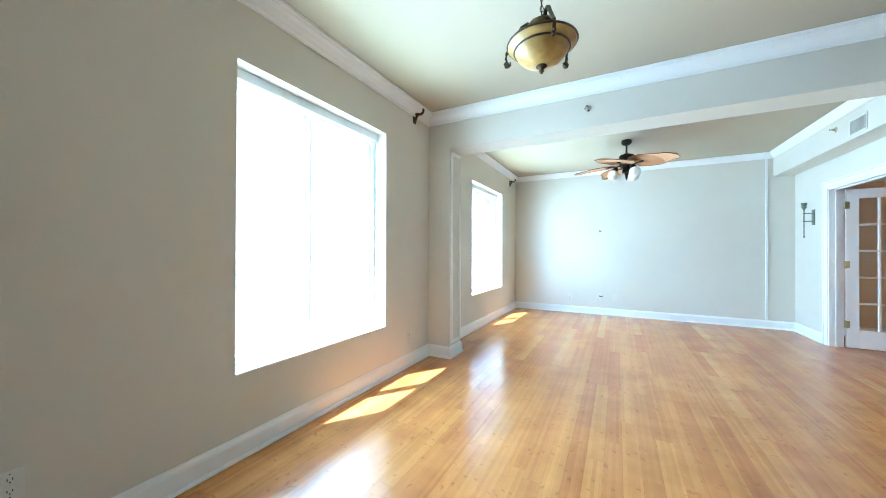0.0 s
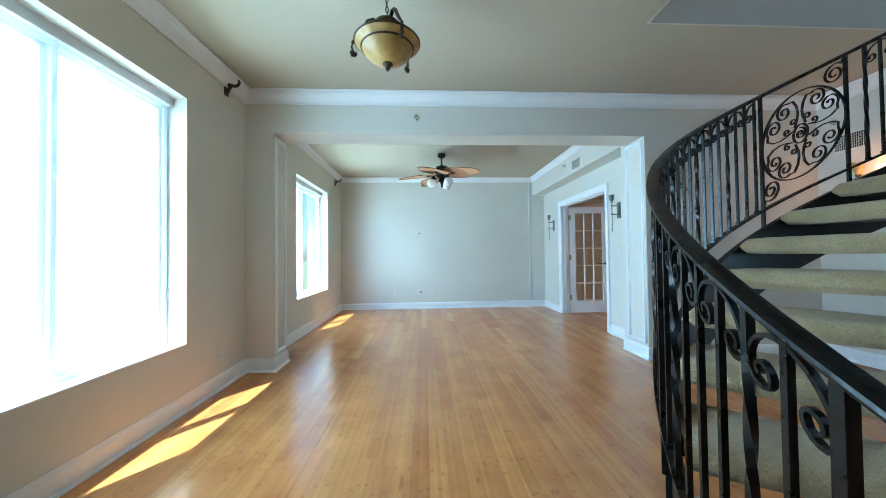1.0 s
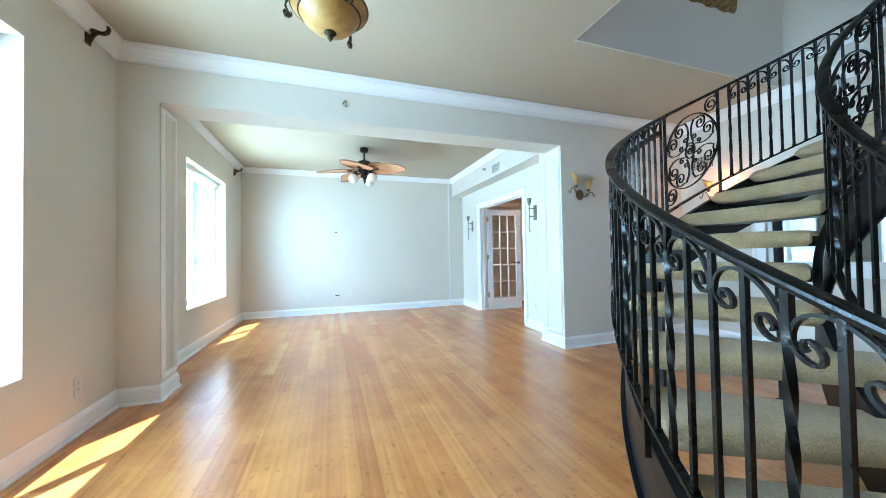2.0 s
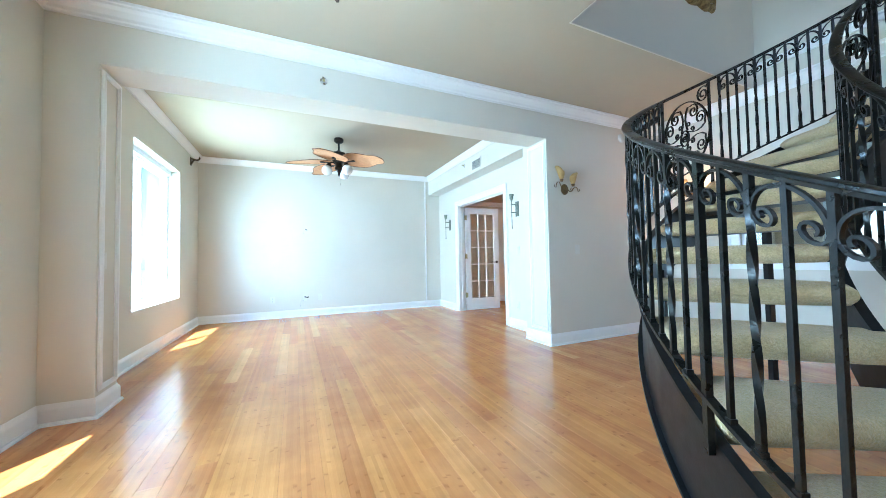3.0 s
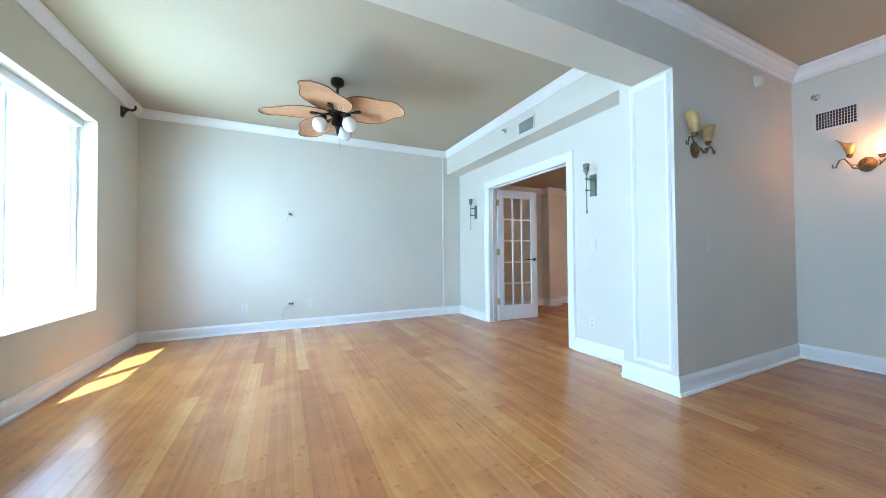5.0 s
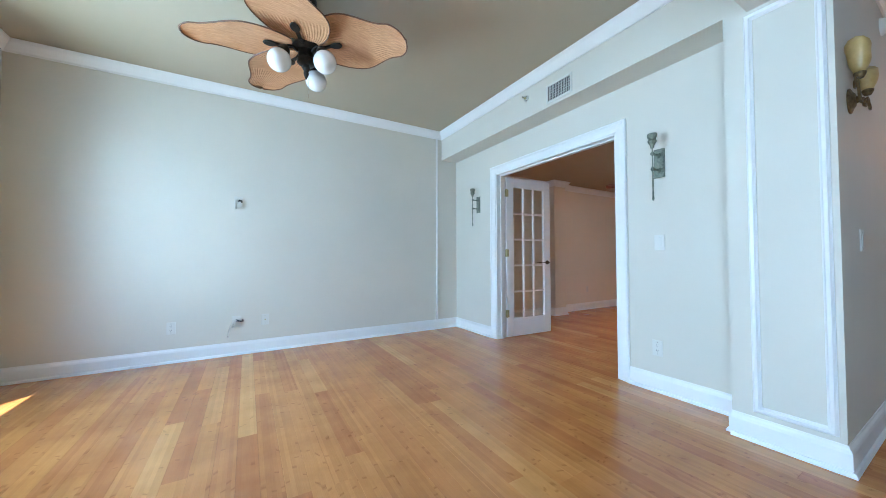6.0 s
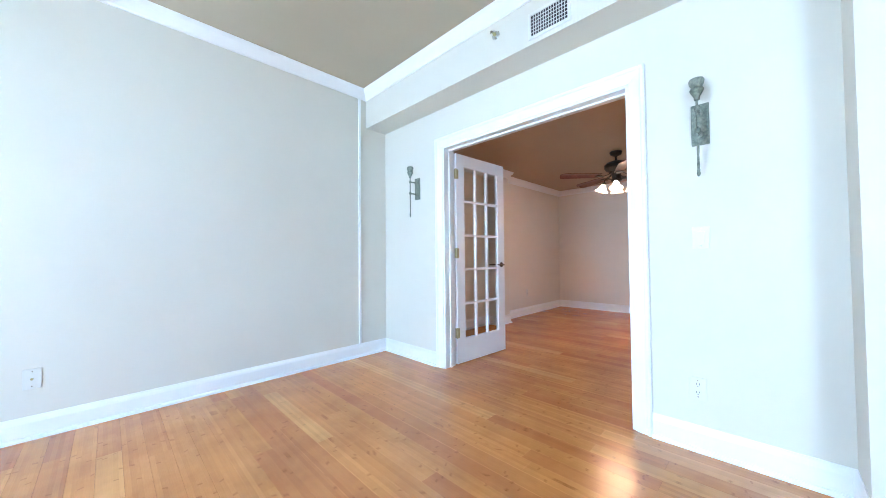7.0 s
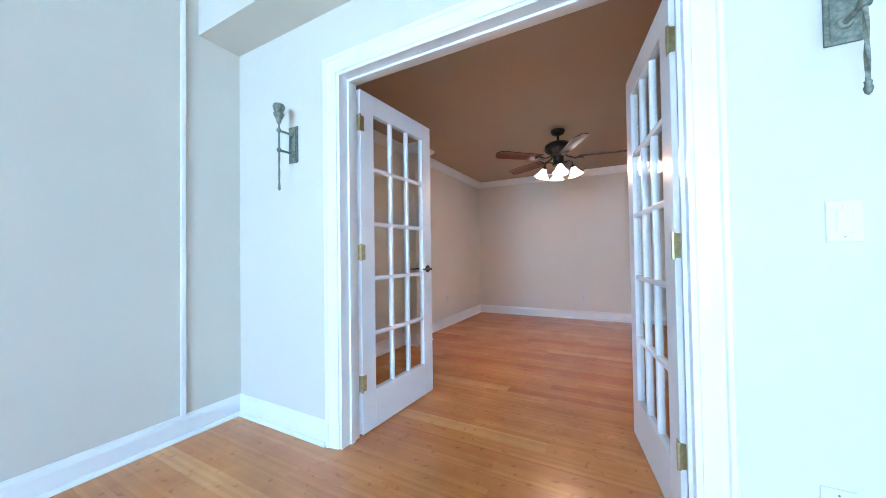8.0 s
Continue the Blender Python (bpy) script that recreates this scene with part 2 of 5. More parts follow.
def box(bm, x0, x1, y0, y1, z0, z1, bevel=0.0, m=None):
    r = bmesh.ops.create_cube(bm, size=1.0)
    mat = Matrix.Translation(((x0 + x1) / 2, (y0 + y1) / 2, (z0 + z1) / 2)) @ Matrix.Diagonal((abs(x1 - x0), abs(y1 - y0), abs(z1 - z0), 1))
    if m is not None:
        mat = m @ mat
    bmesh.ops.transform(bm, matrix=mat, verts=r["verts"])
    if bevel:
        edges = list({e for v in r["verts"] for e in v.link_edges})
        bmesh.ops.bevel(bm, geom=edges, offset=bevel, segments=2, affect='EDGES', profile=0.5)
    return bm


def boxes(*rows, bevel=0.0):
    bm = bmesh.new()
    for r in rows:
        box(bm, *r, bevel=bevel)
    return bm


def lathe(bm, profile, n=24, m=None):
    """Turns (radius, z) pairs about z."""
    m = m or Matrix()
    rings = []
    for r, z in profile:
        if r < 1e-5:
            rings.append([bm.verts.new(m @ Vector((0, 0, z)))])
        else:
            rings.append([bm.verts.new(m @ Vector((r * math.cos(2 * math.pi * i / n), r * math.sin(2 * math.pi * i / n), z))) for i in range(n)])
    for a, b in zip(rings, rings[1:]):
        for i in range(n):
            j = (i + 1) % n
            if len(a) == 1 and len(b) == 1:
                continue
            if len(a) == 1:
                bm.faces.new((a[0], b[i], b[j]))
            elif len(b) == 1:
                bm.faces.new((a[i], a[j], b[0]))
            else:
                bm.faces.new((a[i], a[j], b[j], b[i]))
    return bm


def turned(profile, n=24, m=None):
    return lathe(bmesh.new(), profile, n, m)


def tube(bm, pts, section, up=(0, 0, 1), closed=False, twist=None):
    """Sweeps a closed section of (across, up) pairs along points; section may be a function of the share of the way."""
    pts = [Vector(q) for q in pts]
    k = len(pts)
    rings = []
    for i, q in enumerate(pts):
        a = pts[i - 1] if (i or closed) else q
        b = pts[(i + 1) % k] if (i < k - 1 or closed) else q
        d = (b - a).normalized()
        u = Vector(up[i] if isinstance(up, list) else up)
        s = d.cross(u)
        if s.length < 1e-4:
            s = d.cross(Vector((1, 0, 0)))
            if s.length < 1e-4:
                s = d.cross(Vector((0, 1, 0)))
        s.normalize()
        v = s.cross(d).normalized()
        sec = section(i / max(k - 1, 1)) if callable(section) else section
        if twist:
            w = twist(i / max(k - 1, 1))
            sec = [(x * math.cos(w) - y * math.sin(w), x * math.sin(w) + y * math.cos(w)) for x, y in sec]
        rings.append([bm.verts.new(q + s * x + v * y) for x, y in sec])
    n = len(rings[0])
    pairs = list(zip(rings, rings[1:])) + ([(rings[-1], rings[0])] if closed else [])
    for a, b in pairs:
        for i in range(n):
            j = (i + 1) % n
            bm.faces.new((a[i], a[j], b[j], b[i]))
    if not closed:
        bm.faces.new(rings[0][::-1])
        bm.faces.new(rings[-1])
    return bm


def circle(r, n=8):
    return [(r * math.cos(2 * math.pi * i / n), r * math.sin(2 * math.pi * i / n)) for i in range(n)]


def rect(w, h):
    return [(-w / 2, -h / 2), (w / 2, -h / 2), (w / 2, h / 2), (-w / 2, h / 2)]


def moulding(profile, path, closed=False):
    """Sweeps (out, z) along a plan path with mitred corners; out points to the left of the way."""
    bm = bmesh.new()
    p = [Vector(q) for q in path]
    k = len(p)
    rings = []
    for i in range(k):
        a = (p[i] - p[i - 1]).normalized() if (i or closed) else None
        b = (p[(i + 1) % k] - p[i]).normalized() if (i < k - 1 or closed) else None
        a, b = a or b, b or a
        na, nb = Vector((-a.y, a.x)), Vector((-b.y, b.x))
        n = (na + nb)
        n = n / max(n.dot(na), 0.2)
        rings.append([bm.verts.new((p[i].x + n.x * o, p[i].y + n.y * o, z)) for o, z in profile])
    n = len(profile)
    pairs = list(zip(rings, rings[1:])) + ([(rings[-1], rings[0])] if closed else [])
    for a, b in pairs:
        for i in range(n):
            j = (i + 1) % n
            bm.faces.new((a[i], a[j], b[j], b[i]))
    if not closed:
        bm.faces.new(rings[0][::-1])
        bm.faces.new(rings[-1])
    return bm

# ---------------------------------------------------------------- structure
CZ = 2.800           # lounge ceiling
HZ = 2.796           # hall ceiling
BEAM_Z = 2.379       # underside of the beam
FY = 7.558           # far wall
DX = 3.149           # door wall
NY = 3.836           # beam's and nook wall's near face
RX = 4.858           # right wall
BY = -2.20           # back wall
SX = 7.443           # study's far wall
SZ = 2.330            # study's ceiling
PX = 2.891           # pier's inner face
LX = -0.972          # pilaster's inner face
SOX, SOZ = 2.900, 2.411  # soffit's face and underside
VX, VY = 2.165, 2.722  # corner of the stairwell's opening
TOP = 5.45           # upper ceiling


def wall_with_openings(axis, t0, t1, a0, a1, z0, z1, holes):
    """A wall along an axis, cut into boxes round its openings (a0, a1, z0, z1)."""
    bm = bmesh.new()

    def put(p, q, r, s):
        if q - p > 1e-4 and s - r > 1e-4:
            if axis == 'y':
                box(bm, t0, t1, p, q, r, s)
            else:
                box(bm, p, q, t0, t1, r, s)
    at = a0
    for h0, h1, hz0, hz1 in sorted(holes):
        put(at, h0, z0, z1)
        put(h0, h1, z0, hz0)
        put(h0, h1, hz1, z1)
        at = h1
    put(at, a1, z0, z1)
    return bm


setting("wall_windows", wall_with_openings('y', WO, WX, BY, FY + 0.15, -0.1, CZ + 0.02, [W1, W2]), WALL, "cream painted wall with two tall window openings")
setting("wall_far", boxes((WX, DX + 0.133, FY, FY + 0.15, -0.1, CZ + 0.02)), WALL, "plain cream painted end wall")
DOOR = (5.081, 6.654, 0.0, 2.052)
setting("wall_door", wall_with_openings('y', DX, DX + 0.133, NY + 0.14, FY, -0.1, CZ + 0.02, [(DOOR[0], DOOR[1], -0.1, DOOR[3])]), WALL, "cream painted wall with a double door opening")
setting("wall_nook", boxes((PX, RX, NY, NY + 0.14, -0.1, CZ + 0.02)), WALL, "cream painted wall beside the staircase")
setting("column_right", boxes((PX, DX, NY + 0.14, (NY + 0.425), -0.1, CZ)), WALL, "pale painted pier with panel moulding", category="pier")
setting("column_left", boxes((WX, LX, NY, (NY + 0.295), -0.1, BEAM_Z)), WALL, "cream painted pilaster with panel moulding", category="pier")
setting("beam", boxes((WX, PX, NY, (NY + 0.315), BEAM_Z, CZ)), WALL, "cream painted dropped ceiling beam")
setting("soffit", boxes((SOX, DX, (NY + 0.425), FY, SOZ, CZ)), WALL, "cream painted duct soffit along the wall")
PASS = (1.30, 2.925, 0.950, 1.780)
setting("wall_right", wall_with_openings('y', RX, RX + 0.14, BY, NY + 0.14, -0.1, TOP, [PASS]), WALL, "tall cream wall with an interior window")
setting("wall_back", wall_with_openings('x', BY - 0.15, BY, WO, RX + 0.14, -0.1, TOP, [(2.6, 4.6, 3.65, 5.15)]), WALL, "cream painted back wall of the stair hall")
setting("wall_upper", boxes((VX - 0.12, RX, VY + 0.012, VY + 0.12, CZ + 0.25, TOP), (VX + 0.012, RX, VY, VY + 0.012, HZ, TOP)), WALL, "plain upper wall of the stairwell")
setting("wall_upper_side", boxes((VX - 0.12, VX, BY, VY + 0.012, CZ + 0.25, TOP), (VX, VX + 0.012, BY, VY + 0.012, HZ, TOP)), WALL, "plain upper side wall of the stairwell")
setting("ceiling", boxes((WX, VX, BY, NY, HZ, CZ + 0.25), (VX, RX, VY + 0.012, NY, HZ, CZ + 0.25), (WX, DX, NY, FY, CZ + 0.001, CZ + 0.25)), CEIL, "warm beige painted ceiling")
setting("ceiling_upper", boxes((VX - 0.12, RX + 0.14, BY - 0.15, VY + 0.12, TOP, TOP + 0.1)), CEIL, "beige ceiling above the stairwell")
setting("roof_slab", boxes((DX + 0.133, SX + 0.15, NY + 0.14, FY + 0.15, SZ + 0.10, SZ + 0.16)), CEIL, "plain slab above the study")

# study behind the double door
setting("wall_study_far", boxes((SX, SX + 0.15, NY, FY + 0.15, -0.1, SZ + 0.1)), STUDY, "plain study wall")
setting("wall_study_side", boxes((DX + 0.133, SX, FY, FY + 0.15, -0.1, SZ + 0.1)), STUDY, "plain study side wall")
setting("wall_study_near", boxes((RX + 0.14, SX, NY, NY + 0.14, -0.1, SZ + 0.1)), STUDY, "plain study partition")
setting("ceiling_study", boxes((DX + 0.133, SX, NY + 0.14, FY, SZ, SZ + 0.1)), STUDY_CEIL, "tan painted study ceiling")
setting("column_study", boxes((5.05, 5.33, 7.38, FY, 0, SZ)), STUDY, "painted study pilaster", category="pier")

# side room seen through the interior window
SIDE = (0.55, 3.25, 0.75, 2.25)
setting("wall_side_far", wall_with_openings('y', 8.05, 8.20, BY, NY, -0.1, SZ + 0.1, [SIDE]), STUDY, "tan side room wall with a wide window")
setting("wall_side_back", boxes((RX + 0.14, 8.05, BY - 0.15, BY, -0.1, SZ + 0.1)), STUDY, "plain side room wall")
setting("wall_side_stub", boxes((SX, 8.20, NY, NY + 0.14, -0.1, SZ + 0.1)), STUDY, "plain side room return wall")
setting("ceiling_side", boxes((RX + 0.14, 8.20, BY - 0.15, NY, SZ + 0.1, SZ + 0.2)), STUDY_CEIL, "tan side room ceiling")

# ground far below
setting("ground", boxes((-900, 900, -900, 900, -9.2, -9.0)), GRASS, "pale distant ground outside the windows")

# glaring haze outside the lounge windows
setting("backdrop", boxes((-9.05, -9.0, -16, 26, -9, 9)), SKYGLOW, "plain glaring white sky haze outside the windows")

# crowns
CROWN = [(0, -0.122), (0.010, -0.122), (0.012, -0.108), (0.022, -0.100), (0.028, -0.082), (0.050, -0.050), (0.072, -0.034), (0.076, -0.022), (0.088, -0.018), (0.090, 0.0), (0, 0)]
SMALL = [(0, -0.095), (0.010, -0.095), (0.014, -0.080), (0.034, -0.055), (0.058, -0.028), (0.066, -0.012), (0.070, 0.0), (0, 0)]
BASE = [(0, 0), (0.032, 0), (0.032, 0.006), (0.026, 0.020), (0.017, 0.022), (0.017, 0.098), (0.013, 0.112), (0.007, 0.122), (0.004, 0.132), (0, 0.132)]


def run(profile, z, path, name, label, material=TRIM, closed=False):
    return setting(name, moulding([(o, z + h) for o, h in profile], path, closed), material, label, category="trim")


run(CROWN, HZ - 0.001, [(RX, BY), (RX, NY), (WX, NY), (WX, BY)], "trim_crown_hall", "white stepped crown moulding")
run(SMALL, CZ - 0.001, [(SOX, (NY + 0.316)), (SOX, FY), (WX, FY), (WX, (NY + 0.316))], "trim_crown_lounge", "slim white crown moulding")
run(SMALL, SZ - 0.001, [(SX, NY + 0.14), (SX, FY), (5.33, FY), (5.33, 7.38), (5.05, 7.38), (5.05, FY), (DX + 0.133, FY)], "trim_crown_study", "slim white crown moulding")
FASCIA = [(0, 0), (0.020, 0), (0.026, 0.012), (0.026, 0.05), (0.040, 0.06), (0.040, 0.075), (0, 0.075)]
run(FASCIA, 2.985, [(RX, BY), (RX, VY - 0.0)], "trim_band_stairwell", "white moulded band at the upper floor")
run(BASE, 0, [(PX, (NY + 0.425)), (PX, NY), (RX, NY), (RX, BY)][::-1], "baseboard_nook", "white moulded baseboard")
run(BASE, 0, [(WX, BY), (WX, NY), (LX, NY), (LX, (NY + 0.295)), (WX, (NY + 0.295)), (WX, FY), (DX, FY), (DX, DOOR[1] + 0.087)][::-1], "baseboard_lounge", "white moulded baseboard")
run(BASE, 0, [(DX, DOOR[0] - 0.087), (DX, (NY + 0.425)), (PX, (NY + 0.425))][::-1], "baseboard_door_wall", "white moulded baseboard")
run(BASE, 0, [(SX, NY + 0.14), (SX, FY), (5.33, FY), (5.33, 7.38), (5.05, 7.38), (5.05, FY), (DX + 0.133, FY)], "baseboard_study", "white moulded baseboard")
setting("trim_corner_bead", boxes((2.802, 2.828, FY - 0.016, FY, 0.13, CZ - 0.095), bevel=0.003), TRIM, "white vertical corner bead")


def panel_frame(name, place, rz, w, h, label):
    """A raised rectangular picture moulding on a pier's face, facing local -y."""
    bm = bmesh.new()
    prof = [(0, 0), (0.036, 0), (0.036, -0.006), (0.030, -0.010), (0.024, -0.020), (0.010, -0.020), (0.005, -0.012), (0, -0.008)]
    outer = [(-w / 2, 0), (w / 2, 0), (w / 2, h), (-w / 2, h)]
    rings = []
    for i, (x, z) in enumerate(outer):
        sx = 1 if x < 0 else -1
        sz = 1 if z == 0 else -1
        rings.append([bm.verts.new((x + sx * o, d, z + sz * o)) for o, d in prof])
    for i in range(4):
        a, b = rings[i], rings[(i + 1) % 4]
        for j in range(len(prof)):
            k = (j + 1) % len(prof)
            bm.faces.new((a[j], a[k], b[k], b[j]))
    bmesh.ops.transform(bm, matrix=pose(*place, 0, 0, rz), verts=bm.verts)
    return setting(name, bm, TRIM, label, category="trim")


panel_frame("trim_panel_left", (LX, NY + 0.150, 0.160), 90, 0.250, 2.195, "white picture-frame moulding on the pilaster")
panel_frame("trim_panel_right", (PX, NY + 0.177, 0.160), -90, 0.306, 2.195, "white picture-frame moulding on the pier")


# ---------------------------------------------------------------- windows
def window(name, wall_x, y0, y1, z0, z1, mull):
    """A recessed two-sash vinyl window: frame, mullion, two sashes with panes, sill and lining."""
    ob = tagged(new(name), "white vinyl two-sash window in a deep reveal", "window", "", "structure")
    gx = wall_x + 0.030
    f = 0.036
    part("window_frame", boxes((gx - 0.02, gx + 0.05, y0, y0 + f, z0, z1), (gx - 0.02, gx + 0.05, y1 - f, y1, z0, z1),
                               (gx - 0.02, gx + 0.05, y0 + f, y1 - f, z0, z0 + f), (gx - 0.02, gx + 0.05, y0 + f, y1 - f, z1 - f - 0.05, z1)), VINYL, ob)
    part("mullion", boxes((gx - 0.018, gx + 0.060, mull - 0.016, mull + 0.016, z0 + f, z1 - f - 0.05), bevel=0.004), VINYL, ob)
    for a, b in ((y0 + f, mull - 0.016), (mull + 0.016, y1 - f)):
        s = 0.024
        t, u = z0 + f, z1 - f - 0.05
        sash = part("sash", boxes((gx - 0.012, gx + 0.026, a, a + s, t, u), (gx - 0.012, gx + 0.026, b - s, b, t, u),
                                  (gx - 0.012, gx + 0.026, a + s, b - s, t, t + s), (gx - 0.012, gx + 0.026, a + s, b - s, u - s, u)), VINYL, ob)
        pane = part("pane", boxes((gx + 0.004, gx + 0.008, a + s, b - s, t + s, u - s)), GLASS, sash)
        pane.visible_shadow = False
    part("head_stop", boxes((gx + 0.05, gx + 0.09, y0, y1, z1 - 0.065, z1), bevel=0.004), VINYL, ob)
    part("window_sill", boxes((gx + 0.05, WX + 0.0015, y0 + 0.001, y1 - 0.001, z0, z0 + 0.012), bevel=0.003), TRIM, ob)
    return ob


window("window_1", WO, *W1, 2.255)
window("window_2", WO, *W2, 5.73)


def interior_window():
    """A cased fixed light in the right wall."""
    ob = tagged(new("window_3"), "white cased interior window beside the stairs", "window", "", "structure")
    y0, y1, z0, z1 = PASS
    c = 0.115
    bm = bmesh.new()
    for r in ((RX - 0.02, RX, y0 - c, y0, z0 - c, z1 + c), (RX - 0.02, RX, y1, y1 + c, z0 - c, z1 + c),
              (RX - 0.02, RX, y0, y1, z1, z1 + c), (RX - 0.02, RX, y0, y1, z0 - c, z0)):
        box(bm, *r)
    for r in ((RX - 0.034, RX - 0.02, y0 - c, y0 - c + 0.03, z0 - c, z1 + c), (RX - 0.034, RX - 0.02, y1 + c - 0.03, y1 + c, z0 - c, z1 + c),
              (RX - 0.034, RX - 0.02, y0 - c + 0.03, y1 + c - 0.03, z1 + c - 0.03, z1 + c), (RX - 0.034, RX - 0.02, y0 - c + 0.03, y1 + c - 0.03, z0 - c, z0 - c + 0.03)):
        box(bm, *r)
    part("casing", bm, TRIM, ob)
    part("window_frame", boxes((RX + 0.03, RX + 0.09, y0, y0 + 0.03, z0, z1), (RX + 0.03, RX + 0.09, y1 - 0.03, y1, z0, z1),
                               (RX + 0.03, RX + 0.09, y0 + 0.03, y1 - 0.03, z0, z0 + 0.03), (RX + 0.03, RX + 0.09, y0 + 0.03, y1 - 0.03, z1 - 0.03, z1)), TRIM, ob)
    part("pane", boxes((RX + 0.058, RX + 0.063, y0 + 0.03, y1 - 0.03, z0 + 0.03, z1 - 0.03)), GLASS, ob).visible_shadow = False
    return ob


interior_window()


def side_window():
    ob = tagged(new("window_4"), "wide bright window of the side room", "window", "", "structure")
    y0, y1, z0, z1 = SIDE
    part("window_frame", boxes((8.10, 8.16, y0, y0 + 0.05, z0, z1), (8.10, 8.16, y1 - 0.05, y1, z0, z1), (8.10, 8.16, y0 + 0.05, y1 - 0.05, z0, z0 + 0.05),
                               (8.10, 8.16, y0 + 0.05, y1 - 0.05, z1 - 0.05, z1)), VINYL, ob)
    part("mullion", boxes((8.10, 8.16, 1.87, 1.93, z0 + 0.05, z1 - 0.05)), VINYL, ob)
    return ob


side_window()


# ---------------------------------------------------------------- double french door
def door_lining():
    ob = tagged(new("door_frame"), "white moulded door casing and jamb", "door frame", "", "structure")
    y0, y1, _, z1 = DOOR
    prof = [(0.0, 0.0), (0.086, 0.0), (0.086, 0.020), (0.078, 0.026), (0.066, 0.024), (0.060, 0.017), (0.030, 0.015), (0.018, 0.012), (0.008, 0.010), (0.0, 0.008)]
    for side, x in ((-1, DX), (1, DX + 0.133)):
        bm = bmesh.new()
        pts = [(y0, 0, -1, 0), (y0, z1, -1, 1), (y1, z1, 1, 1), (y1, 0, 1, 0)]
        rings = [[bm.verts.new((x + side * d, y + sy * o, z + sz * o)) for o, d in prof] for y, z, sy, sz in pts]
        for a, b in zip(rings, rings[1:]):
            for j in range(len(prof)):
                k = (j + 1) % len(prof)
                bm.faces.new((a[j], a[k], b[k], b[j]))
        bm.faces.new(rings[0])
        bm.faces.new(rings[-1])
        part("casing", bm, TRIM, ob)
    part("jamb", boxes((DX - 0.001, DX + 0.134, y0, y0 + 0.018, 0, z1), (DX - 0.001, DX + 0.134, y1 - 0.018, y1, 0, z1),
                       (DX - 0.001, DX + 0.134, y0 + 0.018, y1 - 0.018, z1 - 0.018, z1)), TRIM, ob)
    part("stop", boxes((DX + 0.060, DX + 0.088, y0 + 0.018, y0 + 0.030, 0, z1 - 0.018), (DX + 0.060, DX + 0.088, y1 - 0.030, y1 - 0.018, 0, z1 - 0.018),
                       (DX + 0.060, DX + 0.088, y0 + 0.030, y1 - 0.030, z1 - 0.030, z1 - 0.018)), TRIM, ob)
    return ob


door_lining()


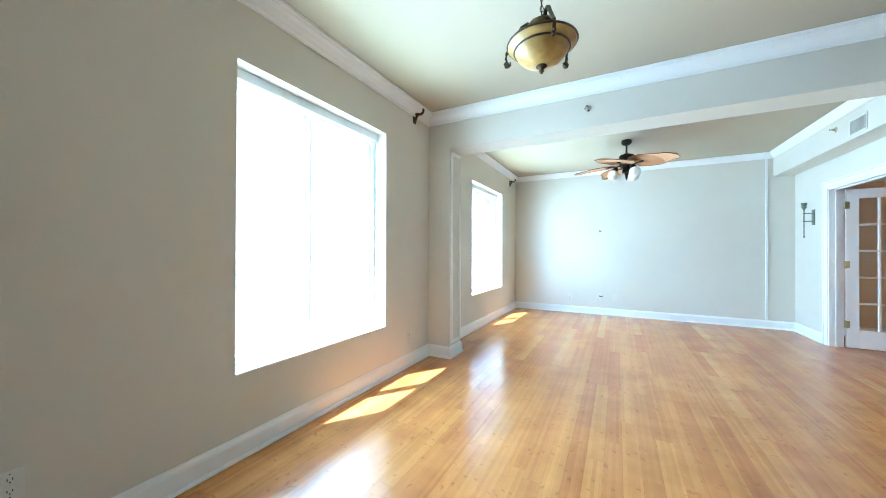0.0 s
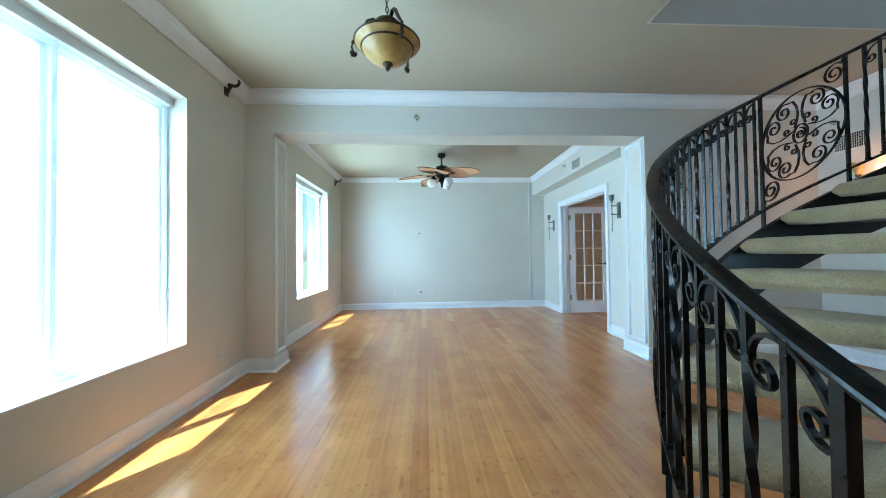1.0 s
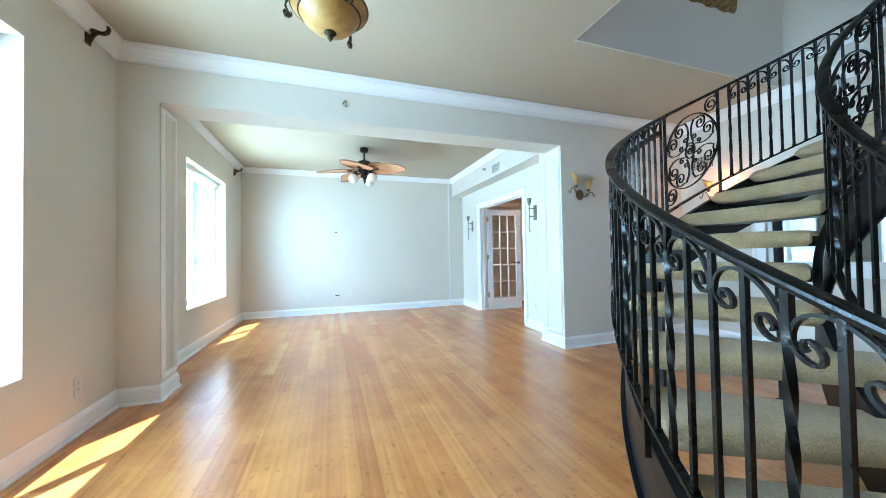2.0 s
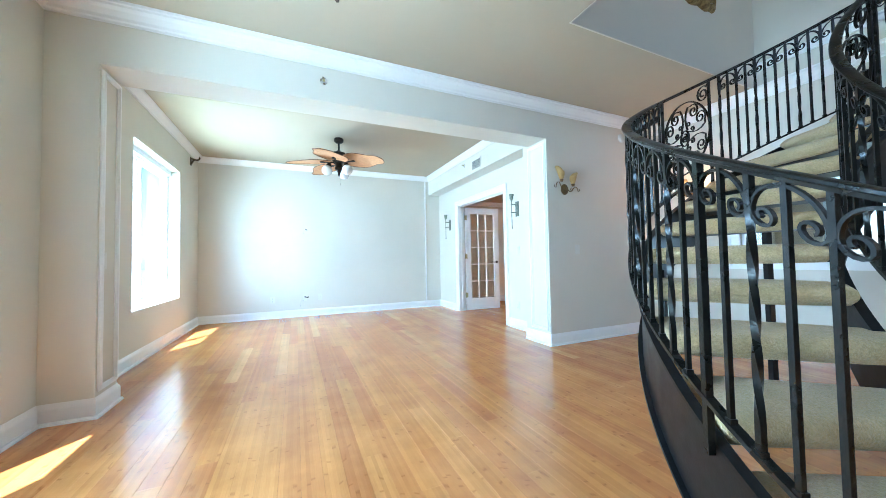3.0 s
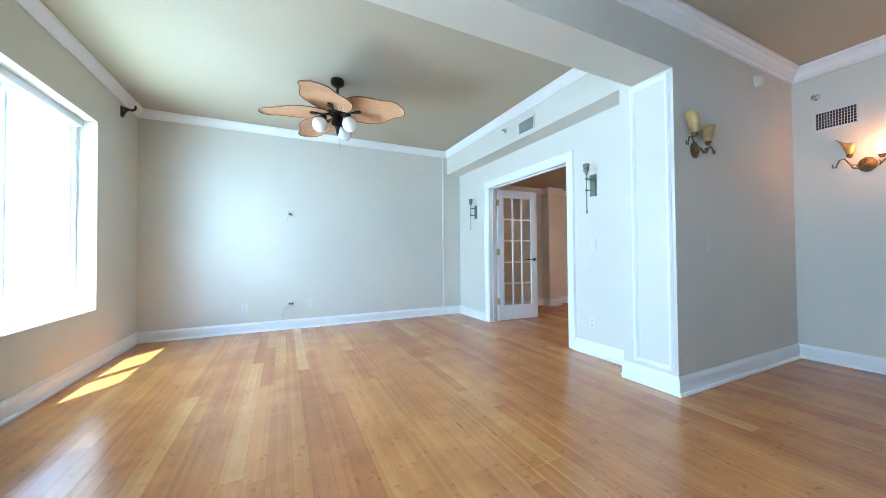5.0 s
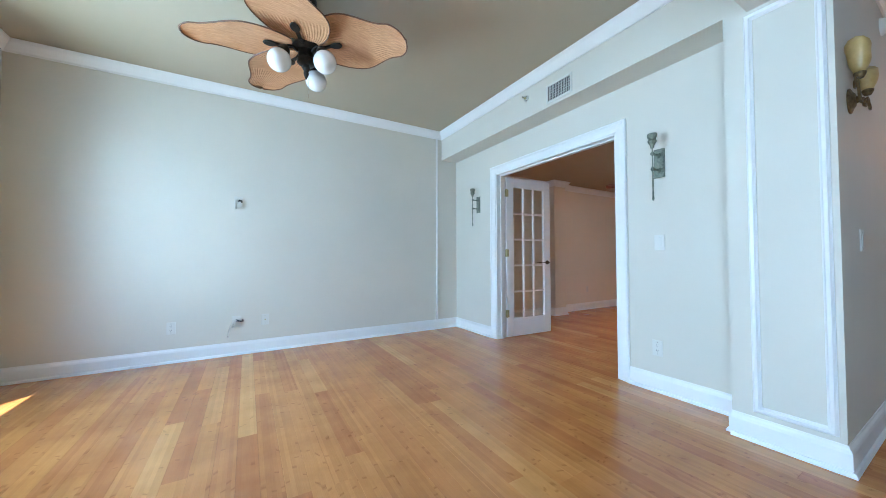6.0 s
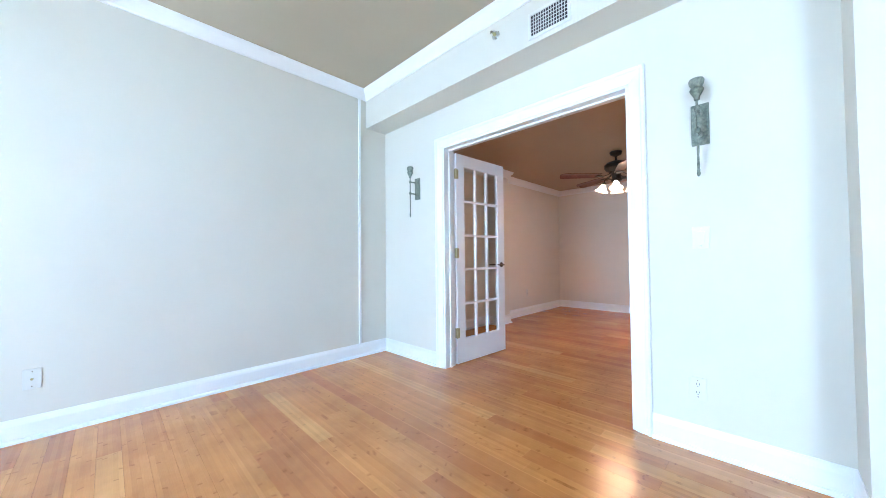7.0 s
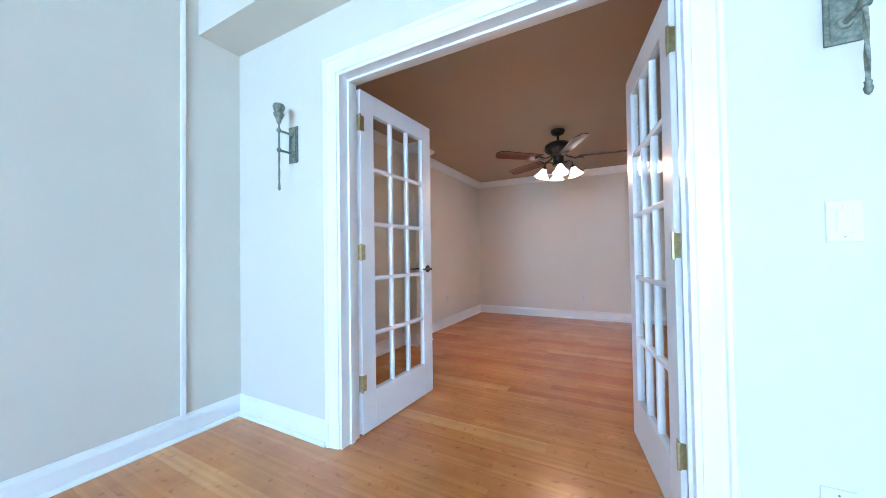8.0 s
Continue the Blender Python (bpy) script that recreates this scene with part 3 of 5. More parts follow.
def french_door(name, place, rz, flip, label):
    """A fifteen-light leaf along local +x from its hinge, thickness along y."""
    ob = tagged(new(name), label, "door", "french door leaves", "structure")
    ob.matrix_world = pose(*place, 0, 0, rz)
    w, h, t = 0.742, 2.020, 0.036
    st, top, bot = 0.112, 0.118, 0.235
    part("stile", boxes((0, st, -t / 2, t / 2, 0.008, h), bevel=0.0025), TRIM, ob)
    part("stile", boxes((w - st, w, -t / 2, t / 2, 0.008, h), bevel=0.0025), TRIM, ob)
    part("rail", boxes((st, w - st, -t / 2, t / 2, h - top, h), bevel=0.002), TRIM, ob)
    part("rail", boxes((st, w - st, -t / 2, t / 2, 0.008, bot), bevel=0.002), TRIM, ob)
    gw, gh = (w - 2 * st), (h - top - bot)
    b = 0.025

    def bar(p, q, r, s):
        return boxes((p, q, -t / 2 + 0.003, t / 2 - 0.003, r, s), bevel=0.006)
    for i in (1, 2):
        x = st + gw * i / 3
        part("glazing_bar", bar(x - b / 2, x + b / 2, bot, h - top), TRIM, ob)
    for j in range(1, 5):
        z = bot + gh * j / 5
        part("glazing_bar", bar(st, w - st, z - b / 2, z + b / 2), TRIM, ob)
    for i in range(3):
        for j in range(5):
            x0, x1 = st + gw * i / 3 + (b / 2 if i else 0), st + gw * (i + 1) / 3 - (b / 2 if i < 2 else 0)
            z0, z1 = bot + gh * j / 5 + (b / 2 if j else 0), bot + gh * (j + 1) / 5 - (b / 2 if j < 4 else 0)
            part("pane", boxes((x0 - 0.004, x1 + 0.004, -0.002, 0.002, z0 - 0.004, z1 + 0.004)), GLASS, ob)
    for z in (0.30, 1.06, 1.82):
        hinge = part("hinge", boxes((-0.004, 0.030, -flip * (t / 2) - 0.002, -flip * (t / 2) + 0.002, z - 0.045, z + 0.045),
                                    (-0.012, -0.003, -0.030, 0.030, z - 0.045, z + 0.045)), BRASS, ob, "dull brass butt hinge")
        part("knuckle", turned([(0, z - 0.052), (0.006, z - 0.050), (0.006, z + 0.050), (0, z + 0.052)], 10, Matrix.Translation((-0.008, -flip * (t / 2 + 0.006), 0))), BRASS, hinge)
    if flip > 0:
        handle = part("handle", turned([(0, 0), (0.026, 0), (0.028, 0.005), (0.024, 0.010), (0.010, 0.013), (0.009, 0.040), (0, 0.042)], 16, pose(w - 0.06, -t / 2, 0.935, 90, 0, 0)), BRONZE, ob, "dark bronze lever handle", True)
        for sgn in (-1, 1):
            bm = bmesh.new()
            tube(bm, [(w - 0.06, sgn * (t / 2 + 0.036), 0.935), (w - 0.09, sgn * (t / 2 + 0.040), 0.937), (w - 0.13, sgn * (t / 2 + 0.038), 0.933), (w - 0.165, sgn * (t / 2 + 0.036), 0.937)],
                 lambda s: circle(0.0085 - 0.003 * s, 8))
            part("lever", bm, BRONZE, handle, "", True)
        part("rose", turned([(0, 0), (0.026, 0), (0.028, 0.005), (0.024, 0.010), (0.010, 0.013), (0.009, 0.040), (0, 0.042)], 16, pose(w - 0.06, t / 2, 0.935, -90, 0, 0)), BRONZE, handle, "", True)
        part("latch", boxes((w - 0.002, w + 0.0025, -0.012, 0.012, 0.88, 0.99)), BRONZE, handle)
    return ob


french_door("door_1", (DX + 0.150, 6.640, 0), -2.8, 1, "white fifteen-light french door leaf standing open")
french_door("door_2", (DX + 0.155, 5.104, 0), 10.0, -1, "white fifteen-light french door leaf standing ajar")


# ---------------------------------------------------------------- curved staircase
C0 = Vector((2.781, 0.589, 0))
RISE, STEP = 0.1614, radians(11.1)
TH1 = radians(7.4)
R_OUT, R_IN = 1.736, 0.945


def on(r, th, z):
    """A point of the stair: th runs clockwise from -x."""
    return Vector((C0.x - r * math.cos(th), C0.y + r * math.sin(th), z))


def rail_z(th):
    return 0.859 + 0.833 * th


stair = thing("curved_staircase", (0, 0, 0), "curved black iron staircase with open beige carpeted treads", "staircase")
N_TREAD = 20


def foot(th):
    """The bottom rail's drop below the handrail, a little more towards the top of the stair."""
    return -0.653 - 0.036 * (th - 0.52)


def helix(r, th0, th1, dz, section, material, name, label="", n=90):
    bm = bmesh.new()
    pts = []
    for i in range(n + 1):
        th = th0 + (th1 - th0) * i / n
        pts.append(on(r, th, rail_z(th) + (dz(th) if callable(dz) else dz)))
    tube(bm, pts, section)
    return part(name, bm, material, stair, label, True)


TH_A, TH_B = radians(1), TH1 + STEP * N_TREAD
HAND = [(-0.018, -0.003), (0.018, -0.003), (0.021, 0.000), (0.020, 0.006), (0.013, 0.009), (-0.013, 0.009), (-0.020, 0.006), (-0.021, 0.000)]
SUBR = [(-0.010, -0.012), (0.010, -0.012), (0.012, -0.003), (-0.012, -0.003)]
for r, a in ((R_OUT, TH_A), (R_IN, radians(6))):
    helix(r, a, TH_B, 0.0, HAND, IRON, "handrail", "glossy black iron handrail")
    helix(r, a, TH_B, 0.0, SUBR, IRON, "rail_bar")
    helix(r, a, TH_B, foot, rect(0.026, 0.012), IRON, "bottom_rail")
    lo, hi = (-0.155, 0.155) if r == R_OUT else (-0.115, 0.115)
    sec = [(-0.006, lo), (0.026, lo), (0.026, lo + 0.012), (0.006, lo + 0.012), (0.006, hi - 0.012), (0.026, hi - 0.012), (0.026, hi), (-0.006, hi)]
    if r == R_OUT:
        sec = [(-x, y) for x, y in sec]
    helix(R_OUT - 0.044 if r == R_OUT else R_IN + 0.045, radians(4), TH_B, -0.945 if r == R_OUT else -1.00, sec, STEEL, "stringer", "black painted steel channel stringer", 120)

# treads: carpet-wrapped, round-nosed, on black brackets
for n in range(1, N_TREAD + 1):
    th = TH1 + STEP * (n - 1)
    z = RISE * n + 0.075
    bm = bmesh.new()
    T = 0.092
    back = STEP + radians(1.6)
    rr = [R_IN + d if n > 4 else R_IN - 0.10 + d * 0.4 for d in (0.062, 0.080)] + [1.20, 1.40, 1.58] + [R_OUT - 0.078, R_OUT - 0.062]
    drop = [0.028, 0.006, 0, 0, 0, 0.006, 0.028]
    prof = [(0.0, -0.50), (0.02, -0.25), (0.07, -0.06), (0.15, 0.0), (0.5, 0.0), (1.0, 0.0), (1.0, -0.34), (0.5, -0.34), (0.27, -0.36), (0.25, -0.80), (0.19, -0.97), (0.09, -0.97), (0.02, -0.75)]
    rings = []
    for r, d in zip(rr, drop):
        ring = []
        for s, h in prof:
            ang = th - radians(1.2) + back * s
            zz = z + T * h
            mid = z - T / 2
            zz = mid + (zz - mid) * (1 - d / (T / 2) * 0.8)
            ring.append(bm.verts.new(on(r, ang, zz)))
        rings.append(ring)
    for a, b in zip(rings, rings[1:]):
        for i in range(len(prof)):
            j = (i + 1) % len(prof)
            bm.faces.new((a[i], a[j], b[j], b[i]))
    bm.faces.new(rings[0])
    bm.faces.new(rings[-1])
    tread = part("tread", bm, CARPET, stair, "thick round-nosed tread wrapped in beige carpet" if n == 1 else "", True)
    bm = bmesh.new()
    ps = [(0.29, -0.38), (1.0, -0.38), (1.0, -0.92), (0.29, -0.92)]
    rings = [[bm.verts.new(on(r, th - radians(1.2) + back * u, z + T * h)) for u, h in ps] for r in (R_IN + 0.053, 1.35, R_OUT - 0.054)]
    for p, q in zip(rings, rings[1:]):
        for i in range(4):
            j = (i + 1) % 4
            bm.faces.new((p[i], p[j], q[j], q[i]))
    bm.faces.new(rings[0])
    bm.faces.new(rings[-1])
    part("tread_pan", bm, STEEL, tread, "black steel tread pan" if n == 1 else "")


def spiral(cx, cy, r0, turns, start, sgn, n=22, grow=0.16):
    """A flat spiral in (across, up), from its outside in."""
    out = []
    for i in range(n + 1):
        s = i / n
        r = r0 * (1 - (1 - grow) * s)
        a = start + sgn * turns * 2 * math.pi * s
        out.append((cx + r * math.cos(a), cy + r * math.sin(a)))
    return out


def bend(r, th0, pts, w=0.012, t=0.007, sub=1):
    """Bends flat (across in metres, up from the rail) ironwork onto the stair's cylinder; up follows the slope."""
    bm = bmesh.new()
    q, ups = [], []
    for x, y in pts:
        th = th0 + x / r
        q.append(on(r, th, rail_z(th) + y))
        ups.append(Vector((-math.cos(th), math.sin(th), 0)))
    tube(bm, q, rect(t, w), up=ups)
    return bm


def scroll(bay, sgn):
    """The comma scroll under the handrail in one bay: an arch from one bar that curls up beside the next."""
    h = bay
    arc = []
    for i in range(9):
        a = math.pi / 2 * i / 8
        arc.append((sgn * (-h / 2 + h * 0.93 * math.sin(a)), -0.022 - 0.075 * (1 - math.cos(a))))
    sp = spiral(sgn * (h * 0.43 - 0.027), -0.097, 0.027, 1.15, 0 if sgn > 0 else math.pi, -sgn, 16, 0.30)
    return arc + sp[1:]


PITCH = radians(2.52)
MED0, MED1 = radians(82.74), radians(100.55)


def baluster(r, th, kind):
    bm = bmesh.new()
    zt, zb = rail_z(th) - 0.010, rail_z(th) + foot(th) + 0.004
    w = {"plain": 0.0120, "twist": 0.0145, "post": 0.0150, "newel": 0.0185}[kind]
    if kind in ("post", "newel"):
        zb = rail_z(th) - 0.80
    d = Vector((-math.cos(th), math.sin(th), 0))
    k = 26 if kind == "twist" else 1
    pts = [on(r, th, zb + (zt - zb) * i / k) for i in range(k + 1)]
    tw = (lambda s: 2 * math.pi * 1.0 * min(max((s - 0.12) / 0.76, 0), 1)) if kind == "twist" else None
    tube(bm, pts, rect(w, w), up=d, twist=tw)
    if kind in ("plain", "twist"):
        box(bm, -0.009, 0.009, -0.009, 0.009, -0.004, 0.012, m=Matrix.Translation(on(r, th, zb)) @ pose(0, 0, 0, 0, 0, -math.degrees(th)))
    return part("baluster" if kind in ("plain", "twist") else "post", bm, IRON, stair, "twisted square iron bar" if kind == "twist" else "", kind == "twist")


def medallion(r, a, b):
    """A round scrollwork panel between two posts."""
    w = (b - a) * r
    mid = (a + b) / 2
    cy = -0.345
    R = min(w / 2 - 0.004, 0.30)
    ring = [(R * math.cos(2 * math.pi * i / 44), cy + R * 0.97 * math.sin(2 * math.pi * i / 44)) for i in range(45)]
    part("ring", bend(r, mid, ring, 0.013, 0.007), IRON, stair)
    stem = [(0.13, 0.20), (0.07, 0.36), (0.05, 0.52), (0.08, 0.69), (0.17, 0.84)] + spiral(0.39, 0.66, 0.205, 1.55, radians(125), -1, 26, 0.20)
    for k in range(4):
        c, d = math.cos(k * math.pi / 2), math.sin(k * math.pi / 2)
        for flip in (False, True):
            pts = [(q, p) if flip else (p, q) for p, q in stem]
            part("scroll", bend(r, mid, [(R * (c * p - d * q), cy + 0.97 * R * (d * p + c * q)) for p, q in pts], 0.011, 0.006), IRON, stair)
        tip = k * math.pi / 2 + math.pi / 4
        for sgn in (-1, 1):
            q = tip + sgn * 0.30
            sp = spiral(0.37 * R * math.cos(q), cy + 0.37 * R * math.sin(q), 0.085 * R, 1.1, tip + math.pi, -sgn, 14, 0.30)
            part("curl", bend(r, mid, sp, 0.010, 0.006), IRON, stair)
    oval = [(0.17 * R * math.cos(2 * math.pi * i / 24), cy + 0.21 * R * math.sin(2 * math.pi * i / 24)) for i in range(25)]
    part("ring", bend(r, mid, oval, 0.012, 0.006), IRON, stair)
    core = spiral(0, cy, 0.13 * R, 1.6, math.pi / 2, -1, 30, 0.12)
    part("scroll", bend(r, mid, core, 0.012, 0.006), IRON, stair)
    for sgn, top in ((1, True), (-1, False)):
        x0 = sgn * (w / 2 - 0.012)
        if top:
            s = [(x0, -0.020)] + spiral(x0 - 0.050, -0.085, 0.062, 1.75, 0.75, 1, 30, 0.22)
        else:
            s = [(x0, -0.660)] + spiral(x0 + 0.050, -0.595, 0.062, 1.75, math.pi + 0.75, 1, 30, 0.22)
        part("scroll", bend(r, mid, s, 0.012, 0.006), IRON, stair)


def railing(r, first, last, pitch, med):
    i = 0
    th = first
    while th < last:
        inside = any(a - pitch * 0.4 < th < b + pitch * 0.4 for a, b in med)
        if not inside:
            kind = "newel" if (i % 8 == 0 and i < 9 and r > 1) else ("twist" if i % 4 == 2 else "plain")
            baluster(r, th, kind)
            if not any(a - pitch * 0.9 < th + pitch / 2 < b + pitch * 0.4 for a, b in med):
                part("scroll", bend(r, th + pitch / 2, scroll(pitch * r, 1 if i % 2 else -1), 0.011, 0.007), IRON, stair)
        th += pitch
        i += 1
    for a, b in med:
        baluster(r, a, "post")
        baluster(r, b, "post")
        medallion(r, a, b)


railing(R_OUT, radians(8.08), radians(176), PITCH, [(MED0, MED1)])
railing(R_IN, radians(9.0), radians(176), PITCH * 1.84, [(radians(74), radians(104))])

for x, y in ((2.366, 2.232), (3.45, 2.14)):
    th = math.pi - math.atan2(y - C0.y, x - C0.x)
    zt = rail_z(th) - 1.05
    bm = bmesh.new()
    box(bm, -0.020, 0.020, -0.020, 0.020, 0.010, zt, 0.003, m=pose(x, y, 0, 0, 0, -math.degrees(th)))
    leg = part("leg", bm, STEEL, stair, "black square steel support leg")
    bm = bmesh.new()
    box(bm, -0.030, 0.030, -0.030, 0.030, 0.0, 0.010, 0.002, m=pose(x, y, 0, 0, 0, -math.degrees(th)))
    part("base_plate", bm, STEEL, leg)

# ---------------------------------------------------------------- lights and fans
def link_chain(bm, x, y, z0, z1):
    n = max(1, int((z1 - z0) / 0.030))
    for i in range(n):
        c = Vector((x, y, z0 + (i + 0.5) * (z1 - z0) / n))
        a = (1, 0) if i % 2 else (0, 1)
        pts = [c + Vector((a[0] * 0.009 * math.cos(w), a[1] * 0.009 * math.cos(w), 0.019 * math.sin(w))) for w in [2 * math.pi * k / 10 for k in range(10)]]
        tube(bm, pts, circle(0.0024, 5), up=(a[1], a[0], 0), closed=True)
    return bm


def pendant(x, y):
    ob = thing("pendant_light", (x, y, HZ), "amber glass bowl pendant light with bronze arms on a chain", "lamp")
    Z = HZ
    part("canopy", turned([(0, 0), (0.062, 0), (0.064, -0.006), (0.050, -0.020), (0.018, -0.030), (0, -0.032)], 24), ANTIQUE, ob, "", True)
    z_hub = 2.205 - Z
    grow = Matrix.Translation((0, 0, 2.225 - Z)) @ Matrix.Diagonal((1.32, 1.32, 1.20, 1)) @ Matrix.Translation((0, 0, Z - 1.963))
    z_eye = (grow @ Vector((0, 0, z_hub + 0.03))).z
    part("chain", link_chain(bmesh.new(), 0, 0, z_eye, -0.03), BRONZE, ob)
    bm = bmesh.new()
    tube(bm, [(0.004, 0.003, z_eye), (-0.006, 0.006, z_eye + 0.10), (0.004, 0.0, -0.03)], circle(0.0022, 5))
    part("cord", bm, BRONZE, ob)
    part("hub", turned([(0, z_hub + 0.03), (0.010, z_hub + 0.026), (0.016, z_hub + 0.010), (0.055, z_hub - 0.002), (0.062, z_hub - 0.018), (0.040, z_hub - 0.028), (0.012, z_hub - 0.034), (0.010, z_hub - 0.12), (0, z_hub - 0.12)], 20), ANTIQUE, ob, "", True)
    zr = 2.102 - Z
    bowl = [(0.141, zr + 0.004), (0.143, zr - 0.002), (0.134, zr - 0.012), (0.118, zr - 0.022), (0.113, zr - 0.030), (0.102, zr - 0.052), (0.080, zr - 0.076), (0.050, zr - 0.093), (0.022, zr - 0.101), (0, zr - 0.102),
            (0, zr - 0.098), (0.046, zr - 0.089), (0.096, zr - 0.050), (0.108, zr - 0.028), (0.130, zr - 0.008), (0.138, zr + 0.004)]
    bowl_ob = part("bowl", turned(bowl, 40), AMBER, ob, "amber frosted glass bowl", True)
    bm = bmesh.new()
    for r, z, t in ((0.1445, zr + 0.003, 0.0045), (0.1155, zr - 0.026, 0.0042)):
        tube(bm, [(r * math.cos(2 * math.pi * i / 40), r * math.sin(2 * math.pi * i / 40), z) for i in range(40)], circle(t, 6), closed=True)
    part("rim", bm, BRONZE, bowl_ob, "", True)
    part("finial", turned([(0, zr - 0.096), (0.022, zr - 0.098), (0.024, zr - 0.104), (0.014, zr - 0.112), (0.008, zr - 0.117), (0.012, zr - 0.124), (0.008, zr - 0.130), (0.004, zr - 0.133), (0.006, zr - 0.136), (0, zr - 0.139)], 16), BRONZE, ob, "", True)
    for k in range(3):
        a = radians(-62 + 120 * k)
        d = Vector((math.cos(a), math.sin(a), 0))
        flat = [(0.030, z_hub - 0.010), (0.060, z_hub + 0.020), (0.088, z_hub + 0.012), (0.112, z_hub - 0.030), (0.138, zr + 0.030), (0.158, zr + 0.004), (0.160, zr - 0.020), (0.152, zr - 0.036)]
        flat += [(0.152 + 0.014 * math.sin(w), zr - 0.048 + 0.014 * math.cos(w)) for w in (0.6, 1.4, 2.4, 3.4, 4.4, 5.2)]
        bm = bmesh.new()
        tube(bm, [d * r + Vector((0, 0, z)) for r, z in flat], lambda s: rect(0.016 - 0.007 * s, 0.007))
        part("arm", bm, BRONZE, ob)
        bm = bmesh.new()
        bmesh.ops.create_icosphere(bm, subdivisions=2, radius=0.011)
        bmesh.ops.transform(bm, matrix=Matrix.Translation(d * 0.152 + Vector((0, 0, zr - 0.050))) @ Matrix.Diagonal((0.8, 0.8, 1.2, 1)), verts=bm.verts)
        part("leaf", bm, BRONZE, ob, "", True)
    for piece in ob.children_recursive:
        if piece.name.split(".")[0] not in ("canopy", "chain", "cord"):
            piece.data.transform(grow)
    return ob


pendant(0.330, 2.400)


def blade_mesh(r0, r1, width, shape, thick, droop, tilt, ribs=4, pleat=0.0):
    """A fan blade along +x: outline of half widths, slightly cupped, with fine pleats along it."""
    bm = bmesh.new()
    n = 30
    rows = []
    for i in range(n + 1):
        s = 0.5 - 0.5 * math.cos(math.pi * i / n)
        x = r0 + (r1 - r0) * s
        w = max(width * shape(s), 0.004)
        row = []
        for j in range(ribs + 1):
            v = -1 + 2 * j / ribs
            z = -droop * s * s + 0.012 * (1 - v * v) + math.tan(tilt) * w * v + (pleat if j % 2 else -pleat) * (1 - s * 0.5)
            row.append((x + 0.10 * w * (1 - v * v) * (s - 0.5), w * v, z))
        rows.append(row)
    top = [[bm.verts.new((p[0], p[1], p[2] + thick / 2)) for p in r] for r in rows]
    low = [[bm.verts.new((p[0], p[1], p[2] - thick / 2)) for p in r] for r in rows]
    for i in range(n):
        for j in range(ribs):
            bm.faces.new((top[i][j], top[i + 1][j], top[i + 1][j + 1], top[i][j + 1]))
            bm.faces.new((low[i][j], low[i][j + 1], low[i + 1][j + 1], low[i + 1][j]))
        bm.faces.new((top[i][0], low[i][0], low[i + 1][0], top[i + 1][0]))
        bm.faces.new((top[i][ribs], top[i + 1][ribs], low[i + 1][ribs], low[i][ribs]))
    for r, t in ((top[0], low[0]), (top[n], low[n])):
        for j in range(ribs):
            bm.faces.new((r[j], r[j + 1], t[j + 1], t[j]))
    edge = [Vector(r[0]) for r in rows] + [Vector(rows[n][ribs // 2])] + [Vector(r[ribs]) for r in rows[::-1]]
    return bm, edge


def palm(s):
    """Half width of a palm-leaf blade: round root, widest before the middle, drawn in towards a blunt tip."""
    if s < 0.40:
        return 0.52 + 0.48 * math.sin(s / 0.40 * math.pi / 2) ** 0.8
    if s < 0.84:
        q = (s - 0.40) / 0.44
        return 1.0 - 0.42 * q * q * (3 - 2 * q)
    return 0.58 * math.sqrt(max(0.004, 1 - ((s - 0.84) / 0.1605) ** 2))


